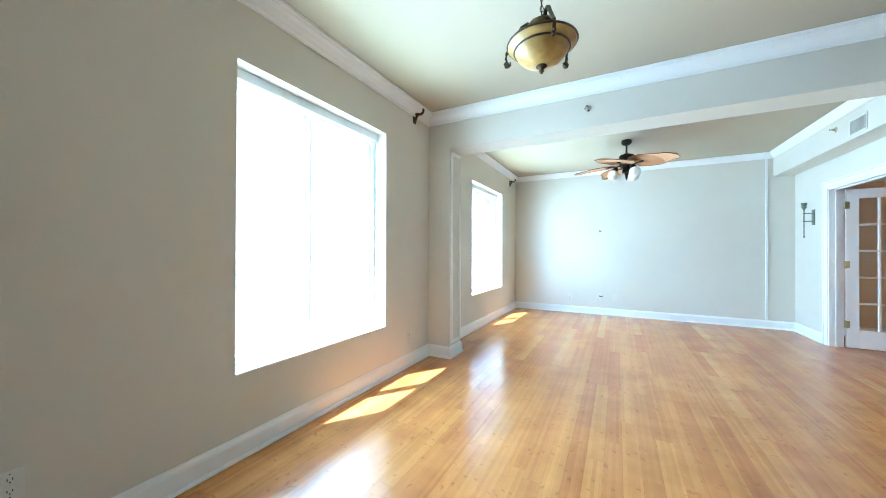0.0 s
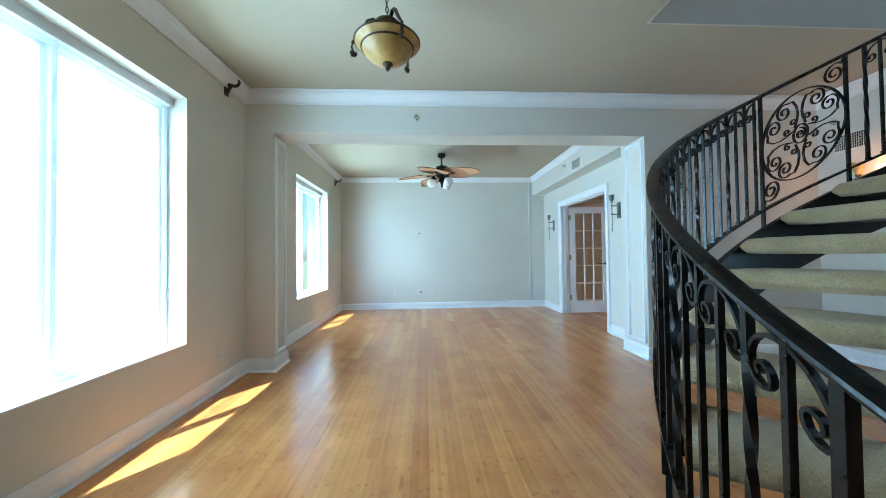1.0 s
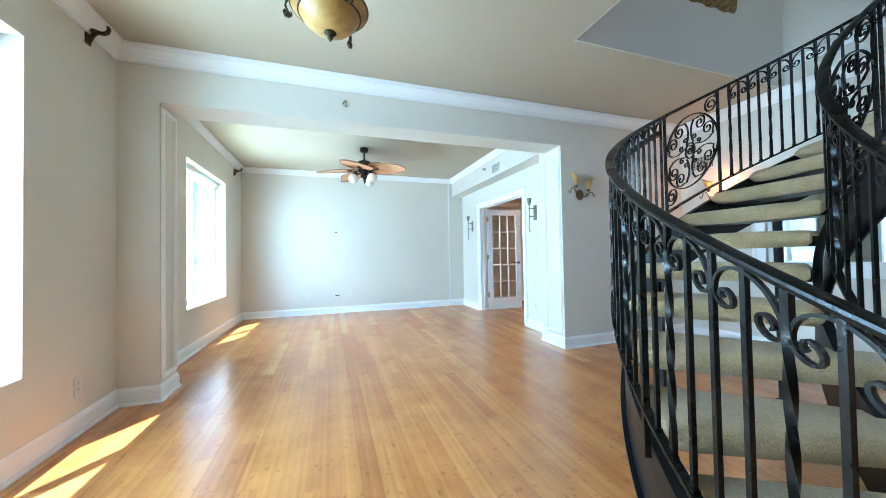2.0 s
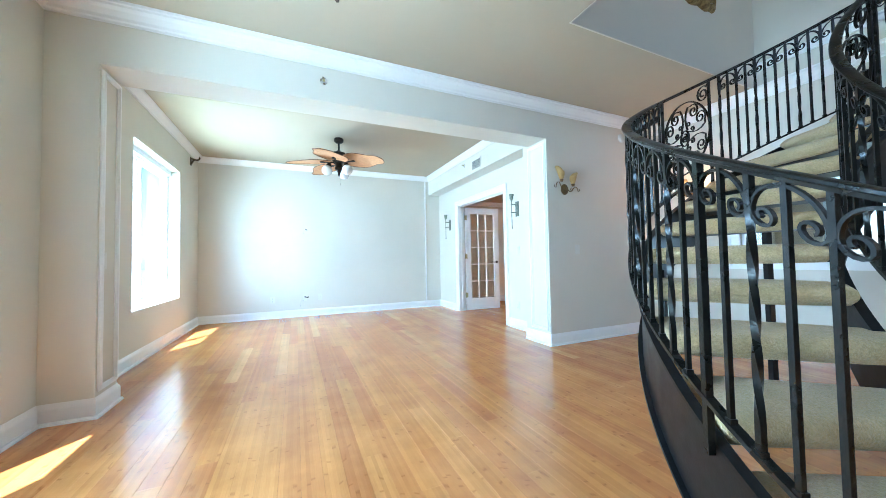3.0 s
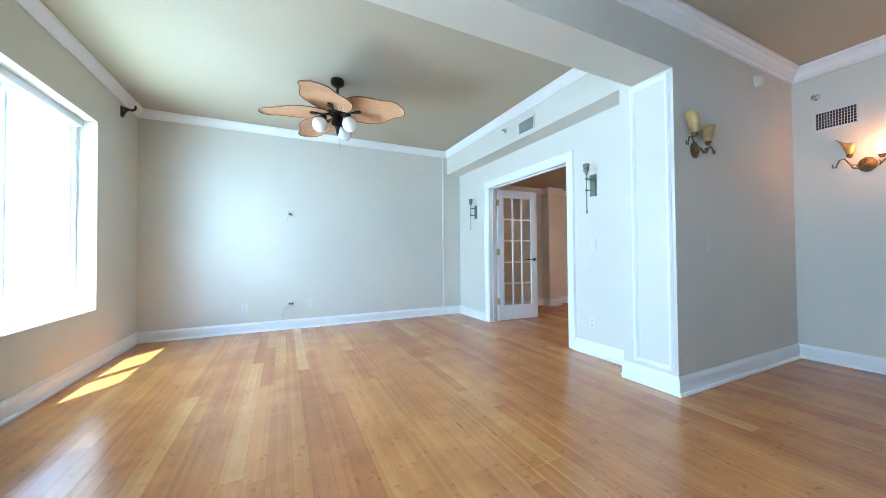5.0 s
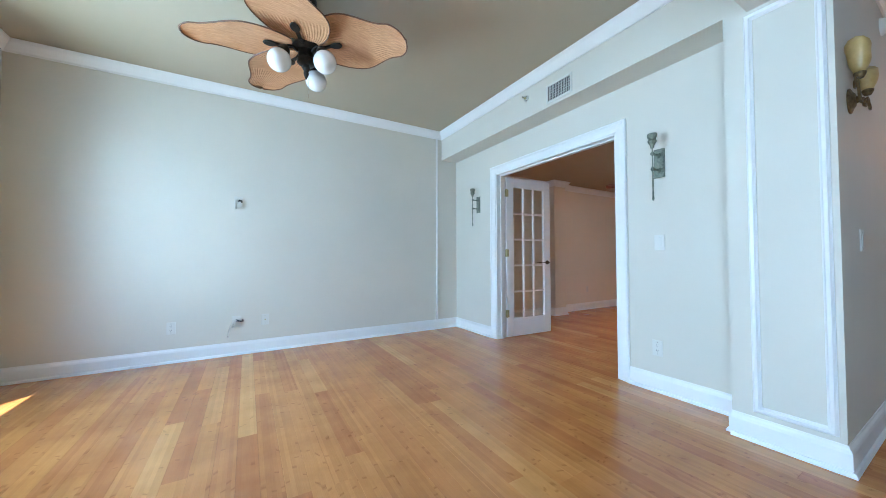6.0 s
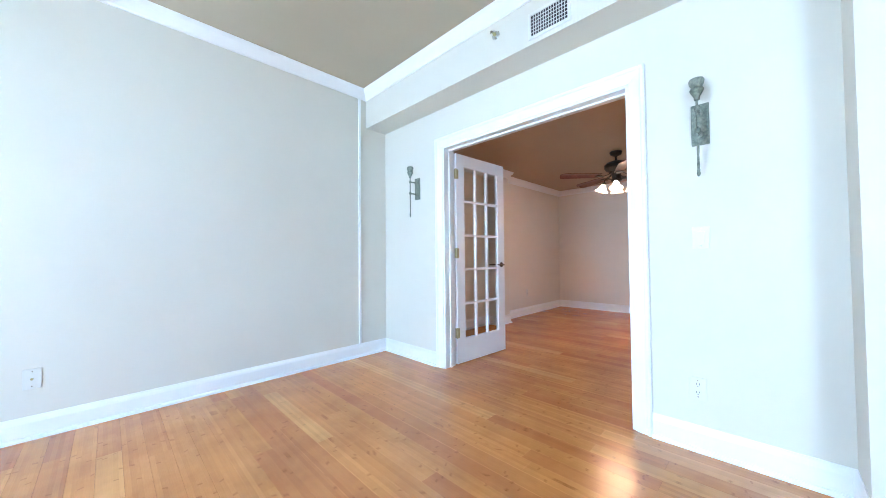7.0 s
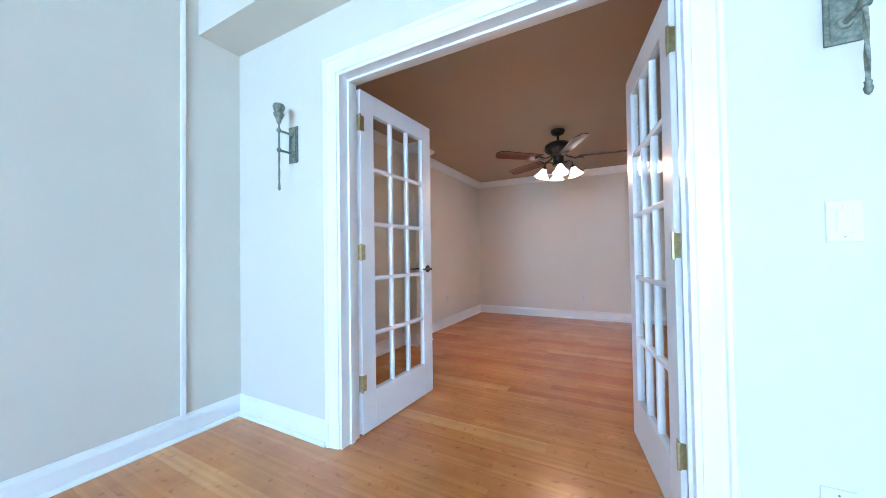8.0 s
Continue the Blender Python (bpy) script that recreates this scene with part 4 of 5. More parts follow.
def lounge_fan(x, y):
    ob = thing("ceiling_fan", (x, y, CZ), "bronze ceiling fan with tan palm-leaf blades and white globes", "ceiling fan")
    part("canopy", turned([(0, 0), (0.060, 0), (0.068, -0.012), (0.066, -0.045), (0.040, -0.068), (0.016, -0.072), (0, -0.072)], 24), FAN_BLACK, ob, "", True)
    part("downrod", turned([(0, -0.07), (0.013, -0.07), (0.013, -0.175), (0.026, -0.180), (0.030, -0.200), (0, -0.20)], 14), FAN_BLACK, ob, "", True)
    part("motor", turned([(0, -0.195), (0.050, -0.198), (0.092, -0.215), (0.098, -0.235), (0.098, -0.325), (0.090, -0.348), (0.060, -0.362), (0.052, -0.370), (0.052, -0.42), (0.060, -0.432), (0.058, -0.455), (0.030, -0.470), (0, -0.47)], 28), FAN_BLACK, ob, "dark bronze motor housing", True)
    part("finial", turned([(0, -0.462), (0.022, -0.465), (0.026, -0.490), (0.014, -0.510), (0.018, -0.525), (0.010, -0.548), (0.003, -0.566), (0, -0.568)], 14), FAN_BLACK, ob, "", True)
    for a in (-42, -115, 169, 110):
        m = pose(0, 0, -0.352, 0, 0, a)
        bm, edge = blade_mesh(0.090, 0.715, 0.230, palm, 0.004, 0.040, radians(-9), 44, 0.0022)
        bmesh.ops.transform(bm, matrix=m, verts=bm.verts)
        blade = part("blade", bm, LEAF, ob, "tan woven palm-leaf blade with a dark rim", True)
        bm = bmesh.new()
        tube(bm, [m @ p for p in edge], circle(0.0045, 5))
        part("blade_rim", bm, LEAF_RIM, blade)
        bm = bmesh.new()
        tube(bm, [m @ Vector((0.072, 0, 0.0)), m @ Vector((0.13, 0, -0.012)), m @ Vector((0.19, 0, -0.004)), m @ Vector((0.255, 0, 0.0))], lambda s: rect(0.022, 0.009))
        lathe(bm, [(0, -0.014), (0.030, -0.012), (0.034, -0.008), (0.032, -0.003), (0, -0.002)], 20, m @ Matrix.Translation((0.225, 0, 0)) @ Matrix.Diagonal((1.25, 0.85, 1, 1)))
        part("blade_iron", bm, FAN_BLACK, blade)
    for a in (radians(-54), radians(58), radians(184)):
        d = Vector((math.cos(a), math.sin(a), 0))
        bm = bmesh.new()
        tube(bm, [d * 0.045 + Vector((0, 0, -0.385)), d * 0.085 + Vector((0, 0, -0.36)), d * 0.118 + Vector((0, 0, -0.368)), d * 0.130 + Vector((0, 0, -0.395))], circle(0.008, 8))
        arm = part("lamp_arm", bm, FAN_BLACK, ob, "", True)
        m = Matrix.Translation(d * 0.132 + Vector((0, 0, -0.388))) @ Matrix.Rotation(0.35, 4, d.cross(Vector((0, 0, 1))))
        part("socket", turned([(0, 0.012), (0.020, 0.010), (0.034, -0.010), (0.042, -0.036), (0.030, -0.040), (0, -0.040)], 16, m), FAN_BLACK, arm, "", True)
        prof = [(0.034, -0.034)] + [(0.074 * math.sin(w), -0.104 - 0.074 * math.cos(w)) for w in [math.pi * (0.86 - 0.86 * i / 12) for i in range(13)]]
        part("globe", turned(prof, 24, m), OPAL, arm, "white opal glass globe", True)
    bm = bmesh.new()
    tube(bm, [(0.02, 0.02, -0.47), (0.021, 0.021, -0.68)], circle(0.0013, 5))
    part("pull_chain", bm, CHROME, ob)
    return ob


lounge_fan(0.826, 5.860)


def study_fan(x, y):
    ob = thing("ceiling_fan", (x, y, SZ), "dark bronze ceiling fan with cherry blades and lit glass shades", "ceiling fan")
    part("canopy", turned([(0, 0), (0.070, 0), (0.074, -0.010), (0.060, -0.040), (0.020, -0.060), (0, -0.06)], 24), FAN_BLACK, ob, "", True)
    part("downrod", turned([(0, -0.055), (0.012, -0.055), (0.012, -0.12), (0, -0.12)], 12), FAN_BLACK, ob)
    part("motor", turned([(0, -0.11), (0.030, -0.112), (0.110, -0.140), (0.135, -0.165), (0.138, -0.205), (0.115, -0.235), (0.085, -0.250), (0.080, -0.262), (0.055, -0.275), (0.052, -0.335), (0.066, -0.350), (0.060, -0.372), (0.020, -0.392), (0, -0.394)], 28), FAN_BLACK, ob, "dark bronze motor housing", True)
    for a in (-155, -83, -11, 61, 133):
        m = pose(0, 0, -0.300, 0, 0, a)
        bm, edge = blade_mesh(0.20, 0.70, 0.072, lambda s: 0.78 + 0.22 * s if s < 0.93 else 0.9 * math.sqrt(max(0.02, 1 - ((s - 0.93) / 0.075) ** 2)), 0.007, 0.0, radians(12))
        bmesh.ops.transform(bm, matrix=m, verts=bm.verts)
        blade = part("blade", bm, CHERRY, ob, "dark cherry wood blade", True)
        bm = bmesh.new()
        tube(bm, [m @ Vector((0.06, 0, 0.040)), m @ Vector((0.10, 0, 0.012)), m @ Vector((0.16, 0, -0.010)), m @ Vector((0.25, 0, -0.006))], lambda s: rect(0.022 + 0.05 * s * s, 0.008))
        part("blade_iron", bm, FAN_BLACK, blade)
    for k in range(4):
        a = radians(15 + 90 * k)
        d = Vector((math.cos(a), math.sin(a), 0))
        bm = bmesh.new()
        tube(bm, [d * 0.05 + Vector((0, 0, -0.345)), d * 0.100 + Vector((0, 0, -0.330)), d * 0.132 + Vector((0, 0, -0.345)), d * 0.140 + Vector((0, 0, -0.385))], circle(0.008, 8))
        arm = part("lamp_arm", bm, FAN_BLACK, ob, "", True)
        m = Matrix.Translation(d * 0.140 + Vector((0, 0, -0.385))) @ Matrix.Rotation(0.30, 4, d.cross(Vector((0, 0, 1))))
        part("socket", turned([(0, 0.01), (0.020, 0.008), (0.026, -0.020), (0, -0.022)], 14, m), FAN_BLACK, arm, "", True)
        part("shade", turned([(0.024, -0.016), (0.034, -0.040), (0.050, -0.070), (0.070, -0.098), (0.078, -0.108), (0.074, -0.108), (0.046, -0.070), (0.028, -0.038)], 24, m), LIT_SHADE, arm, "glowing white glass bell shade", True)
        lamp_point("study_bulb", Vector((x, y, SZ)) + m @ Vector((0, 0, -0.115)), 1.45, (1.0, 0.53, 0.25), 0.035)
    return ob


study_fan(5.454, 5.853)


# ---------------------------------------------------------------- sconces
def torch_sconce(y):
    ob = thing("torch_sconce", (DX, y, 1.708), "aged pewter torch wall sconce on a rectangular plate", "wall lamp", "torch sconces beside the double door")
    bm = boxes((-0.010, 0, -0.038, 0.038, -0.108, 0.108), bevel=0.003)
    plate = part("back_plate", bm, PEWTER, ob)
    bm = boxes((-0.014, -0.010, -0.028, 0.028, -0.097, 0.097), bevel=0.002)
    part("plate_inset", bm, PEWTER, plate)
    for z in (-0.055, 0.058):
        bm = bmesh.new()
        tube(bm, [(-0.012, 0, z), (-0.100, 0, z)], circle(0.007, 8))
        arm = part("arm", bm, PEWTER, ob, "", True)
        part("knob", turned([(0, -0.016), (0.011, -0.010), (0.014, 0), (0.011, 0.010), (0, 0.016)], 12, pose(-0.100, 0, z, 0, 0, 0)), PEWTER, arm, "", True)
        part("boss", turned([(0, 0), (0.018, 0), (0.015, 0.006), (0, 0.008)], 14, pose(-0.014, 0, z, 0, -90, 0)), PEWTER, arm, "", True)
    rod = bmesh.new()
    tube(rod, [(-0.100, 0, -0.262 + 0.38 * i / 20) for i in range(21)], rect(0.0085, 0.0085), up=(0, 1, 0), twist=lambda s: 7 * min(s, 0.6))
    torch = part("torch_rod", rod, PEWTER, ob)
    part("tip", turned([(0, -0.290), (0.006, -0.284), (0.009, -0.272), (0.006, -0.262), (0.008, -0.255), (0, -0.25)], 12, Matrix.Translation((-0.100, 0, 0))), PEWTER, torch, "", True)
    part("cup", turned([(0, 0.098), (0.012, 0.100), (0.013, 0.115), (0.027, 0.142), (0.030, 0.152), (0.025, 0.160), (0.024, 0.168), (0.031, 0.180), (0.033, 0.196), (0.029, 0.206), (0.024, 0.206), (0.022, 0.186), (0, 0.184)], 20, Matrix.Translation((-0.100, 0, 0))), PEWTER, torch, "spool-shaped torch cup", True)
    return ob


torch_sconce(7.006)
torch_sconce(4.746)


def petal_sconce(place, rz, lit, label):
    """Two petal cups on curling arms before an oval plate; it faces local -y."""
    ob = thing("petal_sconce", place, label, "wall lamp", "petal sconces beside the stairs", rz)
    part("back_plate", turned([(0, 0), (0.055, 0), (0.056, 0.006), (0.046, 0.012), (0.040, 0.013), (0.030, 0.022), (0.016, 0.026), (0.012, 0.040), (0, 0.044)], 24, pose(0, 0, 0, 90, 0, 0) @ Matrix.Diagonal((1.0, 1.15, 1, 1))), ANTIQUE, ob, "", True)
    for sgn, lift in ((-1, 0.045), (1, 0.004)):
        bm = bmesh.new()
        flat = [(0, 0.0), (sgn * 0.034, -0.028), (sgn * 0.072, -0.024), (sgn * 0.094, 0.006 + lift * 0.5), (sgn * 0.118, 0.028 + lift), (sgn * 0.148, 0.022 + lift), (sgn * 0.166, -0.002 + lift * 0.6)]
        flat += [(sgn * (0.176 + 0.018 * math.sin(w)), -0.004 + lift * 0.6 + 0.018 * math.cos(w)) for w in (-2.6, -3.6, -4.6, -5.6)]
        tube(bm, [(x, -0.045, z) for x, z in flat], lambda s: circle(0.0065 - 0.0028 * s, 7), up=(0, 1, 0))
        arm = part("arm", bm, ANTIQUE, ob, "curling antique bronze arm", True)
        bm = bmesh.new()
        tube(bm, [(sgn * (0.060 + 0.02 * math.sin(w) * (1 - i / 14)), -0.045, -0.002 + 0.02 * math.cos(w) * (1 - i / 14)) for i, w in enumerate([0.4 + 0.7 * k for k in range(11)])], circle(0.0035, 6), up=(0, 1, 0))
        part("curl", bm, ANTIQUE, arm, "", True)
        c = Matrix.Translation((sgn * 0.088, -0.050, 0.040 + lift))
        part("socket", turned([(0, -0.012), (0.012, -0.010), (0.020, 0.006), (0.022, 0.016), (0.016, 0.022), (0, 0.022)], 14, c), ANTIQUE, arm, "", True)
        bm = bmesh.new()
        n, k = 20, 9
        grid = []
        for i in range(k):
            s = i / (k - 1)
            r = 0.016 + 0.019 * math.sin(math.pi * min(s * 1.15, 1) * 0.62)
            row = []
            for j in range(n):
                a = 2 * math.pi * j / n
                lip = max(0.0, math.cos(a - (math.pi if sgn < 0 else 0.3)))
                h = 0.020 + s * (0.092 + 0.070 * lip ** 2)
                out = s ** 3 * 0.046 * lip ** 2
                row.append(bm.verts.new(c @ Vector((r * math.cos(a) + out * math.cos(a), r * math.sin(a) + out * math.sin(a), h - out * 0.25))))
            grid.append(row)
        for g, h in zip(grid, grid[1:]):
            for j in range(n):
                bm.faces.new((g[j], g[(j + 1) % n], h[(j + 1) % n], h[j]))
        cup = part("shade", bm, LIT_PETAL if (lit and sgn > 0) else SMOKE, arm, "glowing amber petal shade" if (lit and sgn > 0) else "amber petal-shaped glass shade", True)
        so = cup.modifiers.new("thickness", 'SOLIDIFY')
        so.thickness = 0.003
        if lit and sgn > 0:
            w = ob.matrix_world @ (c @ Vector((0, -0.105, 0.085)))
            lamp_point("sconce_bulb", w, 0.85, (1.0, 0.36, 0.11), 0.02)
    return ob


petal_sconce((3.149, NY, 1.803), 0, False, "antique bronze sconce with two unlit amber petal shades")
petal_sconce((RX, 3.377, 1.770), -90, True, "antique bronze sconce with one of two petal shades lit")


# ---------------------------------------------------------------- small fixtures
def rod_bracket(y, z):
    ob = thing("curtain_rod_bracket", (WX, y, z), "dark bronze curtain rod bracket with an empty hook", "bracket", "curtain rod brackets")
    bm = bmesh.new()
    tube(bm, [(0.0, 0, -0.03), (0.010, 0, -0.03)], rect(0.050, 0.120), up=(0, 0, 1))
    part("wall_plate", bm, BRONZE, ob)
    bm = bmesh.new()
    tube(bm, [(0.006, 0, 0.012), (0.050, 0, 0.005), (0.085, 0, -0.004), (0.112, 0, 0.010), (0.120, 0, 0.036), (0.112, 0, 0.052)], lambda s: rect(0.022 - 0.006 * s, 0.026 - 0.012 * s), up=(0, 1, 0))
    part("hook", bm, BRONZE, ob, "", True)
    bm = bmesh.new()
    tube(bm, [(0.004, 0, -0.080), (0.022, 0, -0.040), (0.040, 0, -0.012), (0.060, 0, 0.0)], lambda s: rect(0.018, 0.030 - 0.018 * s), up=(0, 1, 0))
    part("brace", bm, BRONZE, ob, "", True)
    return ob


rod_bracket(3.510, 2.690)
rod_bracket(7.116, 2.630)


def sprinkler(place, rz):
    ob = thing("fire_sprinkler", place, "small chrome sidewall fire sprinkler head", "sprinkler", "fire sprinklers", rz)
    part("escutcheon", turned([(0, 0), (0.030, 0), (0.031, 0.004), (0.020, 0.010), (0.014, 0.012), (0, 0.012)], 20, pose(0, 0, 0, 90, 0, 0)), CHROME, ob, "", True)
    part("body", turned([(0, 0.01), (0.011, 0.01), (0.011, 0.026), (0.007, 0.030), (0.006, 0.046), (0, 0.046)], 12, pose(0, 0, 0, 90, 0, 0)), BRASS, ob, "", True)
    part("deflector", boxes((-0.014, 0.014, -0.050, -0.047, -0.004, 0.012), (-0.014, 0.014, -0.050, -0.030, 0.010, 0.013)), CHROME, ob)
    return ob


sprinkler((0.468, NY, 2.552), 0)
sprinkler((SOX, 5.859, 2.606), -90)
sprinkler((RX, 3.673, 2.476), -90)


def register(place, rz, w, h, label, cols):
    """A stamped air register: frame, dark backing, blades both ways; it faces local -y."""
    ob = thing("air_register", place, label, "vent", "", rz)
    part("backing", boxes((-w / 2 + 0.01, w / 2 - 0.01, -0.002, 0.0, -h / 2 + 0.01, h / 2 - 0.01)), DARK, ob, "dark duct opening")
    f = 0.020
    part("frame", boxes((-w / 2, -w / 2 + f, -0.010, 0, -h / 2, h / 2), (w / 2 - f, w / 2, -0.010, 0, -h / 2, h / 2), (-w / 2 + f, w / 2 - f, -0.010, 0, -h / 2, -h / 2 + f),
                        (-w / 2 + f, w / 2 - f, -0.010, 0, h / 2 - f, h / 2), bevel=0.002), PLATE, ob)
    iw, ih = w - 2 * f, h - 2 * f
    for i in range(1, cols):
        x = -iw / 2 + iw * i / cols
        part("slat", boxes((x - 0.0014, x + 0.0014, -0.009, -0.003, -ih / 2, ih / 2)), PLATE, ob)
    rows = 6
    for j in range(1, rows):
        z = -ih / 2 + ih * j / rows
        part("slat", boxes((-iw / 2, iw / 2, -0.006, -0.0025, z - 0.0014, z + 0.0014)), PLATE, ob)
    return ob


register((SOX, 5.457, 2.528), -90, 0.285, 0.175, "white stamped air register in the duct soffit", 14)
register((RX, 3.551, 2.238), -90, 0.285, 0.190, "white stamped air register above the lit sconce", 14)
register((SX, 5.42, 2.270), -90, 0.26, 0.10, "small white air register high on the study wall", 10)


def detector():
    ob = thing("smoke_detector", (4.154, NY, 2.551), "round white wall-mounted smoke alarm", "smoke alarm")
    m = pose(0, 0, 0, 90, 0, 0)
    part("base", turned([(0, 0), (0.058, 0), (0.058, 0.010), (0, 0.010)], 28, m), PLATE, ob, "", True)
    part("cover", turned([(0.052, 0.010), (0.050, 0.026), (0.040, 0.034), (0.022, 0.036), (0.020, 0.040), (0, 0.041)], 28, m), PLATE, ob, "", True)
    part("ring", turned([(0.030, 0.0345), (0.034, 0.038), (0.038, 0.0345)], 28, m), PLATE, ob, "", True)
    return ob


detector()


def face_plate(name, place, rz, kind, label, w=0.072, h=0.116):
    """A cover plate that faces local -y: rocker, toggle, outlet or blank."""
    ob = thing(name, place, label, "switch" if "switch" in name else "outlet", "", rz)
    part("plate", boxes((-w / 2, w / 2, -0.006, 0, -h / 2, h / 2), bevel=0.0022), PLATE, ob)
    if kind == "rocker":
        part("rocker", boxes((-0.0165, 0.0165, -0.009, -0.006, -0.033, 0.033), bevel=0.0015), PLATE, ob)
    elif kind == "toggle":
        part("toggle", boxes((-0.005, 0.005, -0.018, -0.006, -0.002, 0.012), bevel=0.001), PLATE, ob)
    elif kind == "outlet":
        for z in (-0.021, 0.021):
            sock = part("socket", turned([(0, 0.006), (0.0165, 0.006), (0.0165, 0.0078), (0, 0.0078)], 18, pose(0, 0, z, 90, 0, 0)), PLATE, ob)
            part("slot", boxes((-0.0075, -0.0050, -0.0084, -0.0079, z - 0.001, z + 0.008), (0.0050, 0.0075, -0.0084, -0.0079, z - 0.001, z + 0.008), (-0.002, 0.002, -0.0084, -0.0079, z - 0.009, z - 0.005)), DARK, sock)
    elif kind == "cable":
        part("jack", turned([(0, 0.006), (0.006, 0.006), (0.006, 0.016), (0, 0.016)], 12, pose(0, 0, 0, 90, 0, 0)), BRASS, ob)
    for z in (-h / 2 + 0.016, h / 2 - 0.016):
        part("screw", turned([(0, 0.006), (0.003, 0.006), (0.0025, 0.0072), (0, 0.0074)], 8, pose(0, 0, z, 90, 0, 0)), CHROME, ob)
    return ob


face_plate("light_switch", (LX, 3.925, 1.035), 90, "rocker", "white rocker switch on the pilaster", 0.060)
face_plate("light_switch", (3.321, NY, 1.092), 0, "rocker", "white rocker switch below the unlit sconce")
face_plate("light_switch", (DX, 4.756, 1.114), -90, "rocker", "white rocker switch beside the double door")
face_plate("wall_outlet", (DX, 4.785, 0.323), -90, "outlet", "white double outlet low beside the double door")
face_plate("wall_outlet", (WX, 3.43, 0.302), 90, "outlet", "white double outlet below the window wall bracket")
face_plate("wall_outlet", (WX, 0.815, 0.358), 90, "outlet", "white double outlet low on the window wall")
face_plate("wall_outlet", (-0.139, FY, 0.331), 0, "outlet", "white double outlet low on the end wall")
face_plate("wall_outlet", (0.662, FY, 0.343), 0, "cable", "white cable outlet plate on the end wall")
face_plate("wall_outlet", (SX, 5.82, 0.327), -90, "outlet", "white double outlet low on the study wall")
face_plate("wall_outlet", (6.15, FY, 0.385), 0, "outlet", "white double outlet on the study side wall")


def wall_stub(place, label, tails):
    """Loose television fittings left on the wall: a cut box with wires that droop."""
    ob = thing("cable_stub", place, label, "cable")
    part("box", boxes((-0.036, 0.036, -0.009, 0, -0.056, 0.056), bevel=0.002), PLATE, ob)
    part("plate_rim", boxes((-0.038, 0.038, -0.013, -0.0095, 0.050, 0.058), (-0.038, 0.038, -0.013, -0.0095, -0.058, -0.050), (-0.038, -0.031, -0.013, -0.0095, -0.050, 0.050), (0.031, 0.038, -0.013, -0.0095, -0.050, 0.050), bevel=0.0008), PLATE, ob)
    part("hole", boxes((-0.010, 0.010, -0.0108, -0.0095, 0.0, 0.022)), DARK, ob)
    for x, z, out in tails:
        bm = bmesh.new()
        tube(bm, [(0, -0.004, 0.010), (x * 0.4, -out, 0.012), (x * 0.8, -out * 1.1, z * 0.4), (x, -out * 0.7, z)], circle(0.0085 if x > 0 else 0.006, 7))
        cable = part("cable", bm, DARK if x > 0 else PLATE, ob, "", True)
        part("plug", turned([(0, -0.012), (0.008, -0.010), (0.008, 0.010), (0, 0.012)], 10, Matrix.Translation((x, -out * 0.7, z - 0.008))), BRONZE if x > 0 else CHROME, cable)
    return ob


wall_stub((0.404, FY, 1.601), "loose wires from a cut wall box", [(-0.02, -0.055, 0.05), (0.028, 0.01, 0.06)])
wall_stub((0.399, FY, 0.345), "loose cable ends hanging from a low wall box", [(0.055, 0.018, 0.06), (-0.075, -0.135, 0.05), (-0.03, -0.04, 0.045)])


def picture(place):
    """The lower part of a large carved frame on the stairwell's upper wall."""
    ob = thing("carved_frame", place, "large carved and gilded wooden frame on the stairwell wall", "picture frame")
    w, h = 1.15, 1.5
    prof = [(0, 0), (0.10, 0), (0.10, -0.02), (0.085, -0.050), (0.060, -0.035), (0.040, -0.055), (0.012, -0.040), (0, -0.02)]
    bm = bmesh.new()
    n = 18
    loop = [(-w / 2 + w * i / n, 0) for i in range(n)] + [(w / 2, h * i / n) for i in range(n)] + [(w / 2 - w * i / n, h) for i in range(n)] + [(-w / 2, h - h * i / n) for i in range(n)]
    rings = []
    for i, (x, z) in enumerate(loop):
        sx = 0 if -w / 2 + 1e-4 < x < w / 2 - 1e-4 else (1 if x < 0 else -1)
        sz = 0 if 1e-4 < z < h - 1e-4 else (1 if z < h / 2 else -1)
        wob = 0.012 * math.sin(i * 1.9)
        rings.append([bm.verts.new((x + sx * (o + wob), d, z + sz * (o + wob))) for o, d in prof])
    for a, b in zip(rings, rings[1:] + rings[:1]):
        for j in range(len(prof)):
            k = (j + 1) % len(prof)
            bm.faces.new((a[j], a[k], b[k], b[j]))
    part("frame", bm, GILT, ob, "", True)
    part("panel", boxes((-w / 2 + 0.06, w / 2 - 0.06, -0.012, 0, 0.06, h - 0.06)), CHERRY, ob)
    return ob


picture((3.50, VY, 3.415))

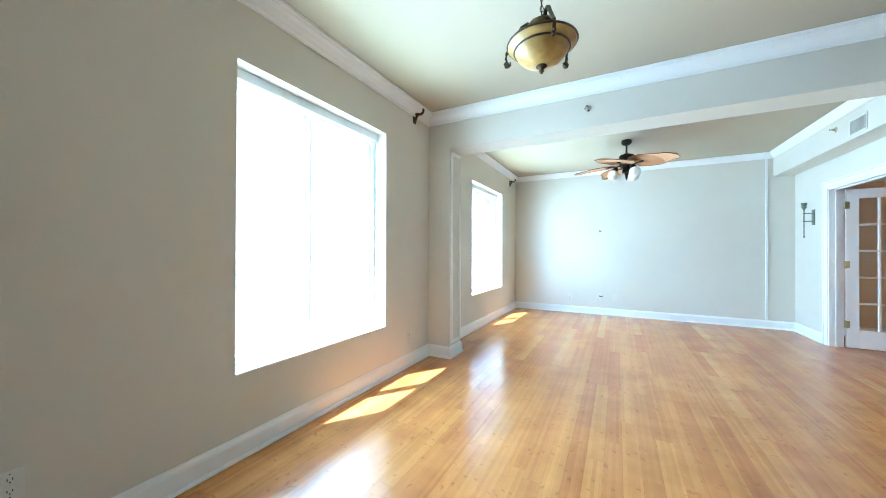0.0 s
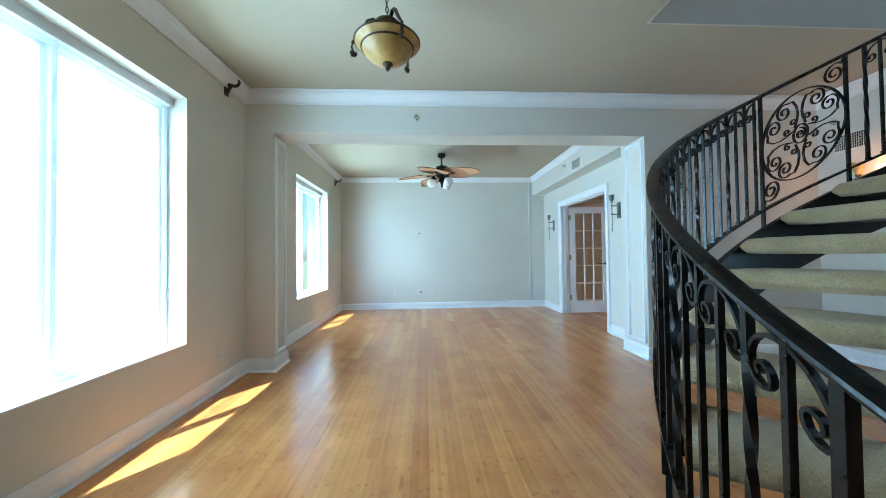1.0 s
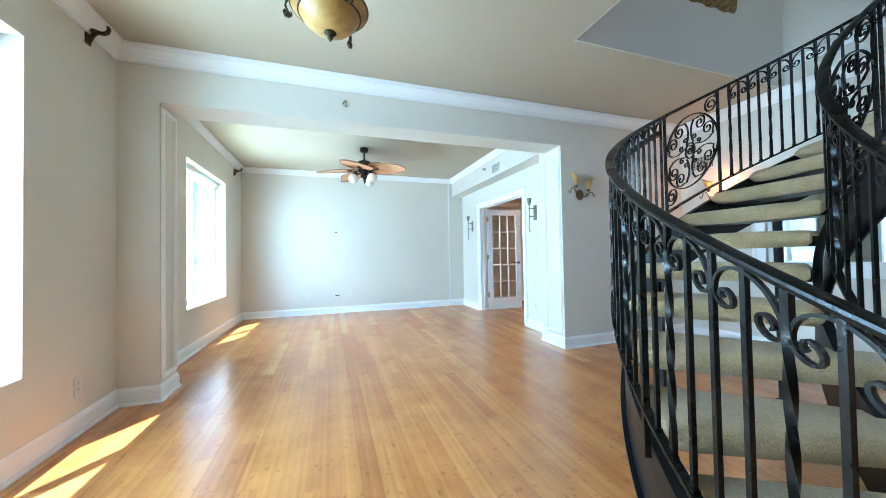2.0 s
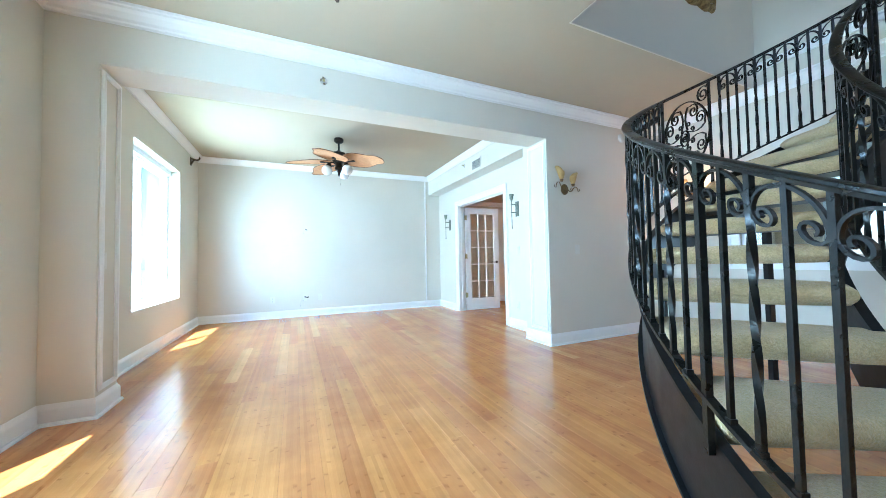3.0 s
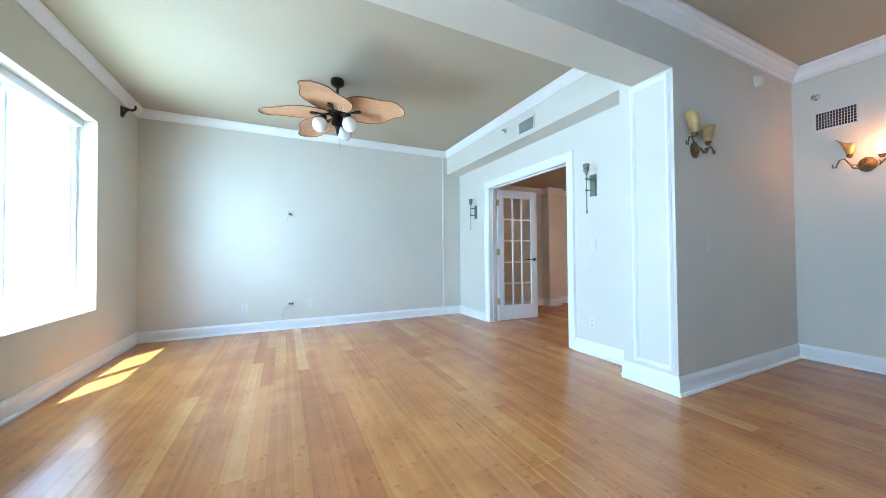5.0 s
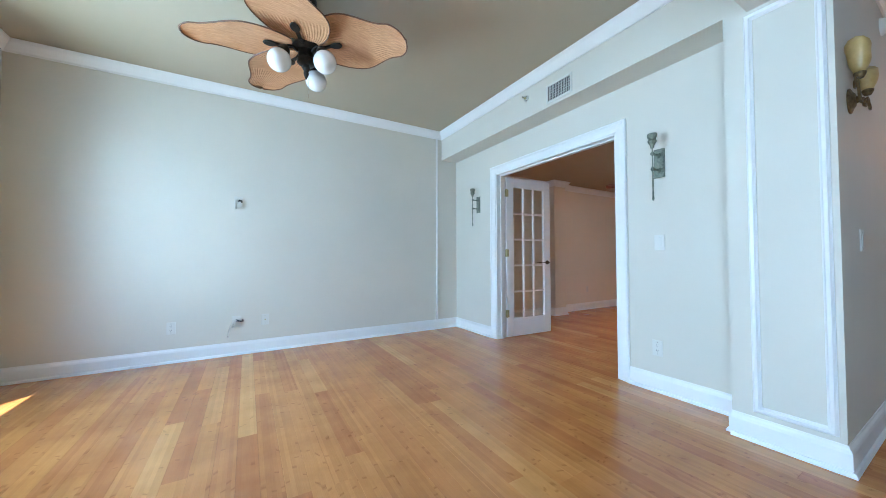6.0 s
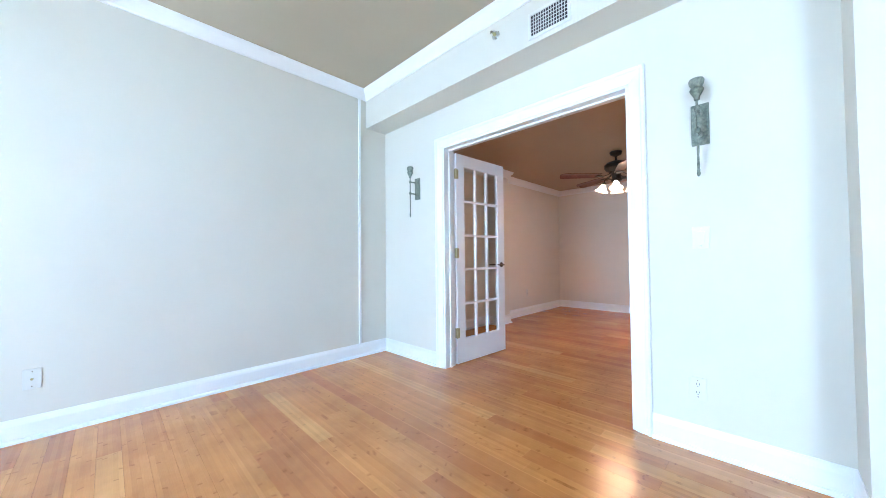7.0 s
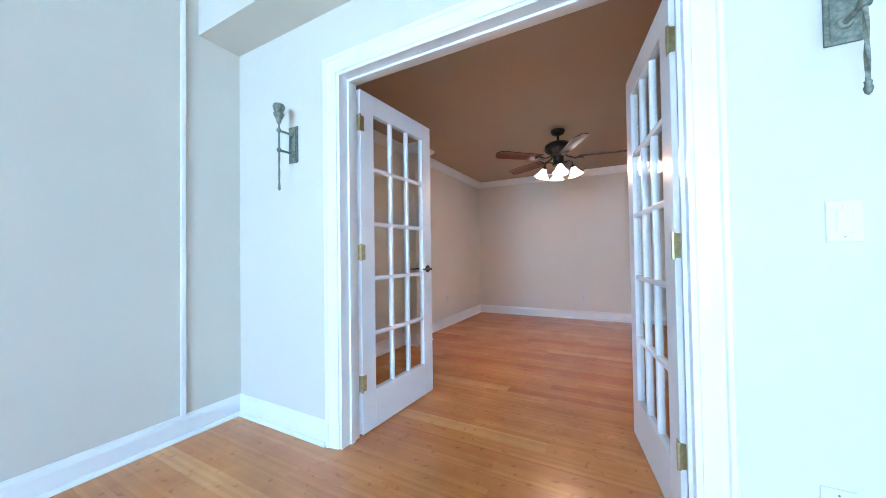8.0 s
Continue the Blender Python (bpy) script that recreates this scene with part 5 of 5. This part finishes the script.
# ---------------------------------------------------------------- floor boards
setting("floor", boxes((WX - 0.05, 8.2, BY - 0.1, FY + 0.1, -0.15, -0.006)), UNDER, "amber strip bamboo floor boards in satin lacquer")
floor = bpy.data.objects["floor"]
BW = 0.0955


def board_mesh(name, material, rows):
    """Boards with eased edges; rows of x0, x1, y0, y1."""
    verts, faces = [], []
    for x0, x1, y0, y1 in rows:
        o = len(verts)
        g, e = 0.0002, 0.0005
        verts += [(x0 + g, y0 + g, -0.0055), (x1 - g, y0 + g, -0.0055), (x1 - g, y1 - g, -0.0055), (x0 + g, y1 - g, -0.0055),
                  (x0 + g, y0 + g, -e * 0.8), (x1 - g, y0 + g, -e * 0.8), (x1 - g, y1 - g, -e * 0.8), (x0 + g, y1 - g, -e * 0.8),
                  (x0 + e, y0 + e, 0), (x1 - e, y0 + e, 0), (x1 - e, y1 - e, 0), (x0 + e, y1 - e, 0)]
        faces += [(o + 8, o + 9, o + 10, o + 11)]
        for i in range(4):
            j = (i + 1) % 4
            faces += [(o + i, o + j, o + 4 + j, o + 4 + i), (o + 4 + i, o + 4 + j, o + 8 + j, o + 8 + i)]
    me = bpy.data.meshes.new(name)
    me.from_pydata(verts, [], faces)
    me.materials.append(material)
    return me


rng = random.Random(7)
LENGTHS = (0.92, 1.22, 1.83)
near_rows, far_rows = [], []
x = WX - 0.02
while x < 8.0:
    y = BY - rng.random() * 1.2
    while y < FY + 0.02:
        ln = rng.choice(LENGTHS)
        y0, y1 = max(y, BY), min(y + ln, FY + 0.02)
        if y1 - y0 > 0.02:
            mid_x, mid_y = x + BW / 2, (y0 + y1) / 2
            (near_rows if (-1.2 < mid_x < 3.05 and 1.2 < mid_y < 7.5) else far_rows).append((x, x + BW, y0, y1))
        y += ln
    x += BW
far_rows += near_rows[300:]
shared = {}
for x0, x1, y0, y1 in near_rows[:300]:
    key = round(y1 - y0, 3)
    if key not in shared:
        shared[key] = board_mesh("board", BOARD, [(0, BW, 0, y1 - y0)])
    ob = new("board", shared[key])
    ob.location = (x0, y0, 0)
    ob.parent = floor
rest = new("boards", board_mesh("boards", BOARDS, far_rows))
rest.parent = floor
tagged(rest, "amber strip bamboo floor boards", "", "", "stuff")
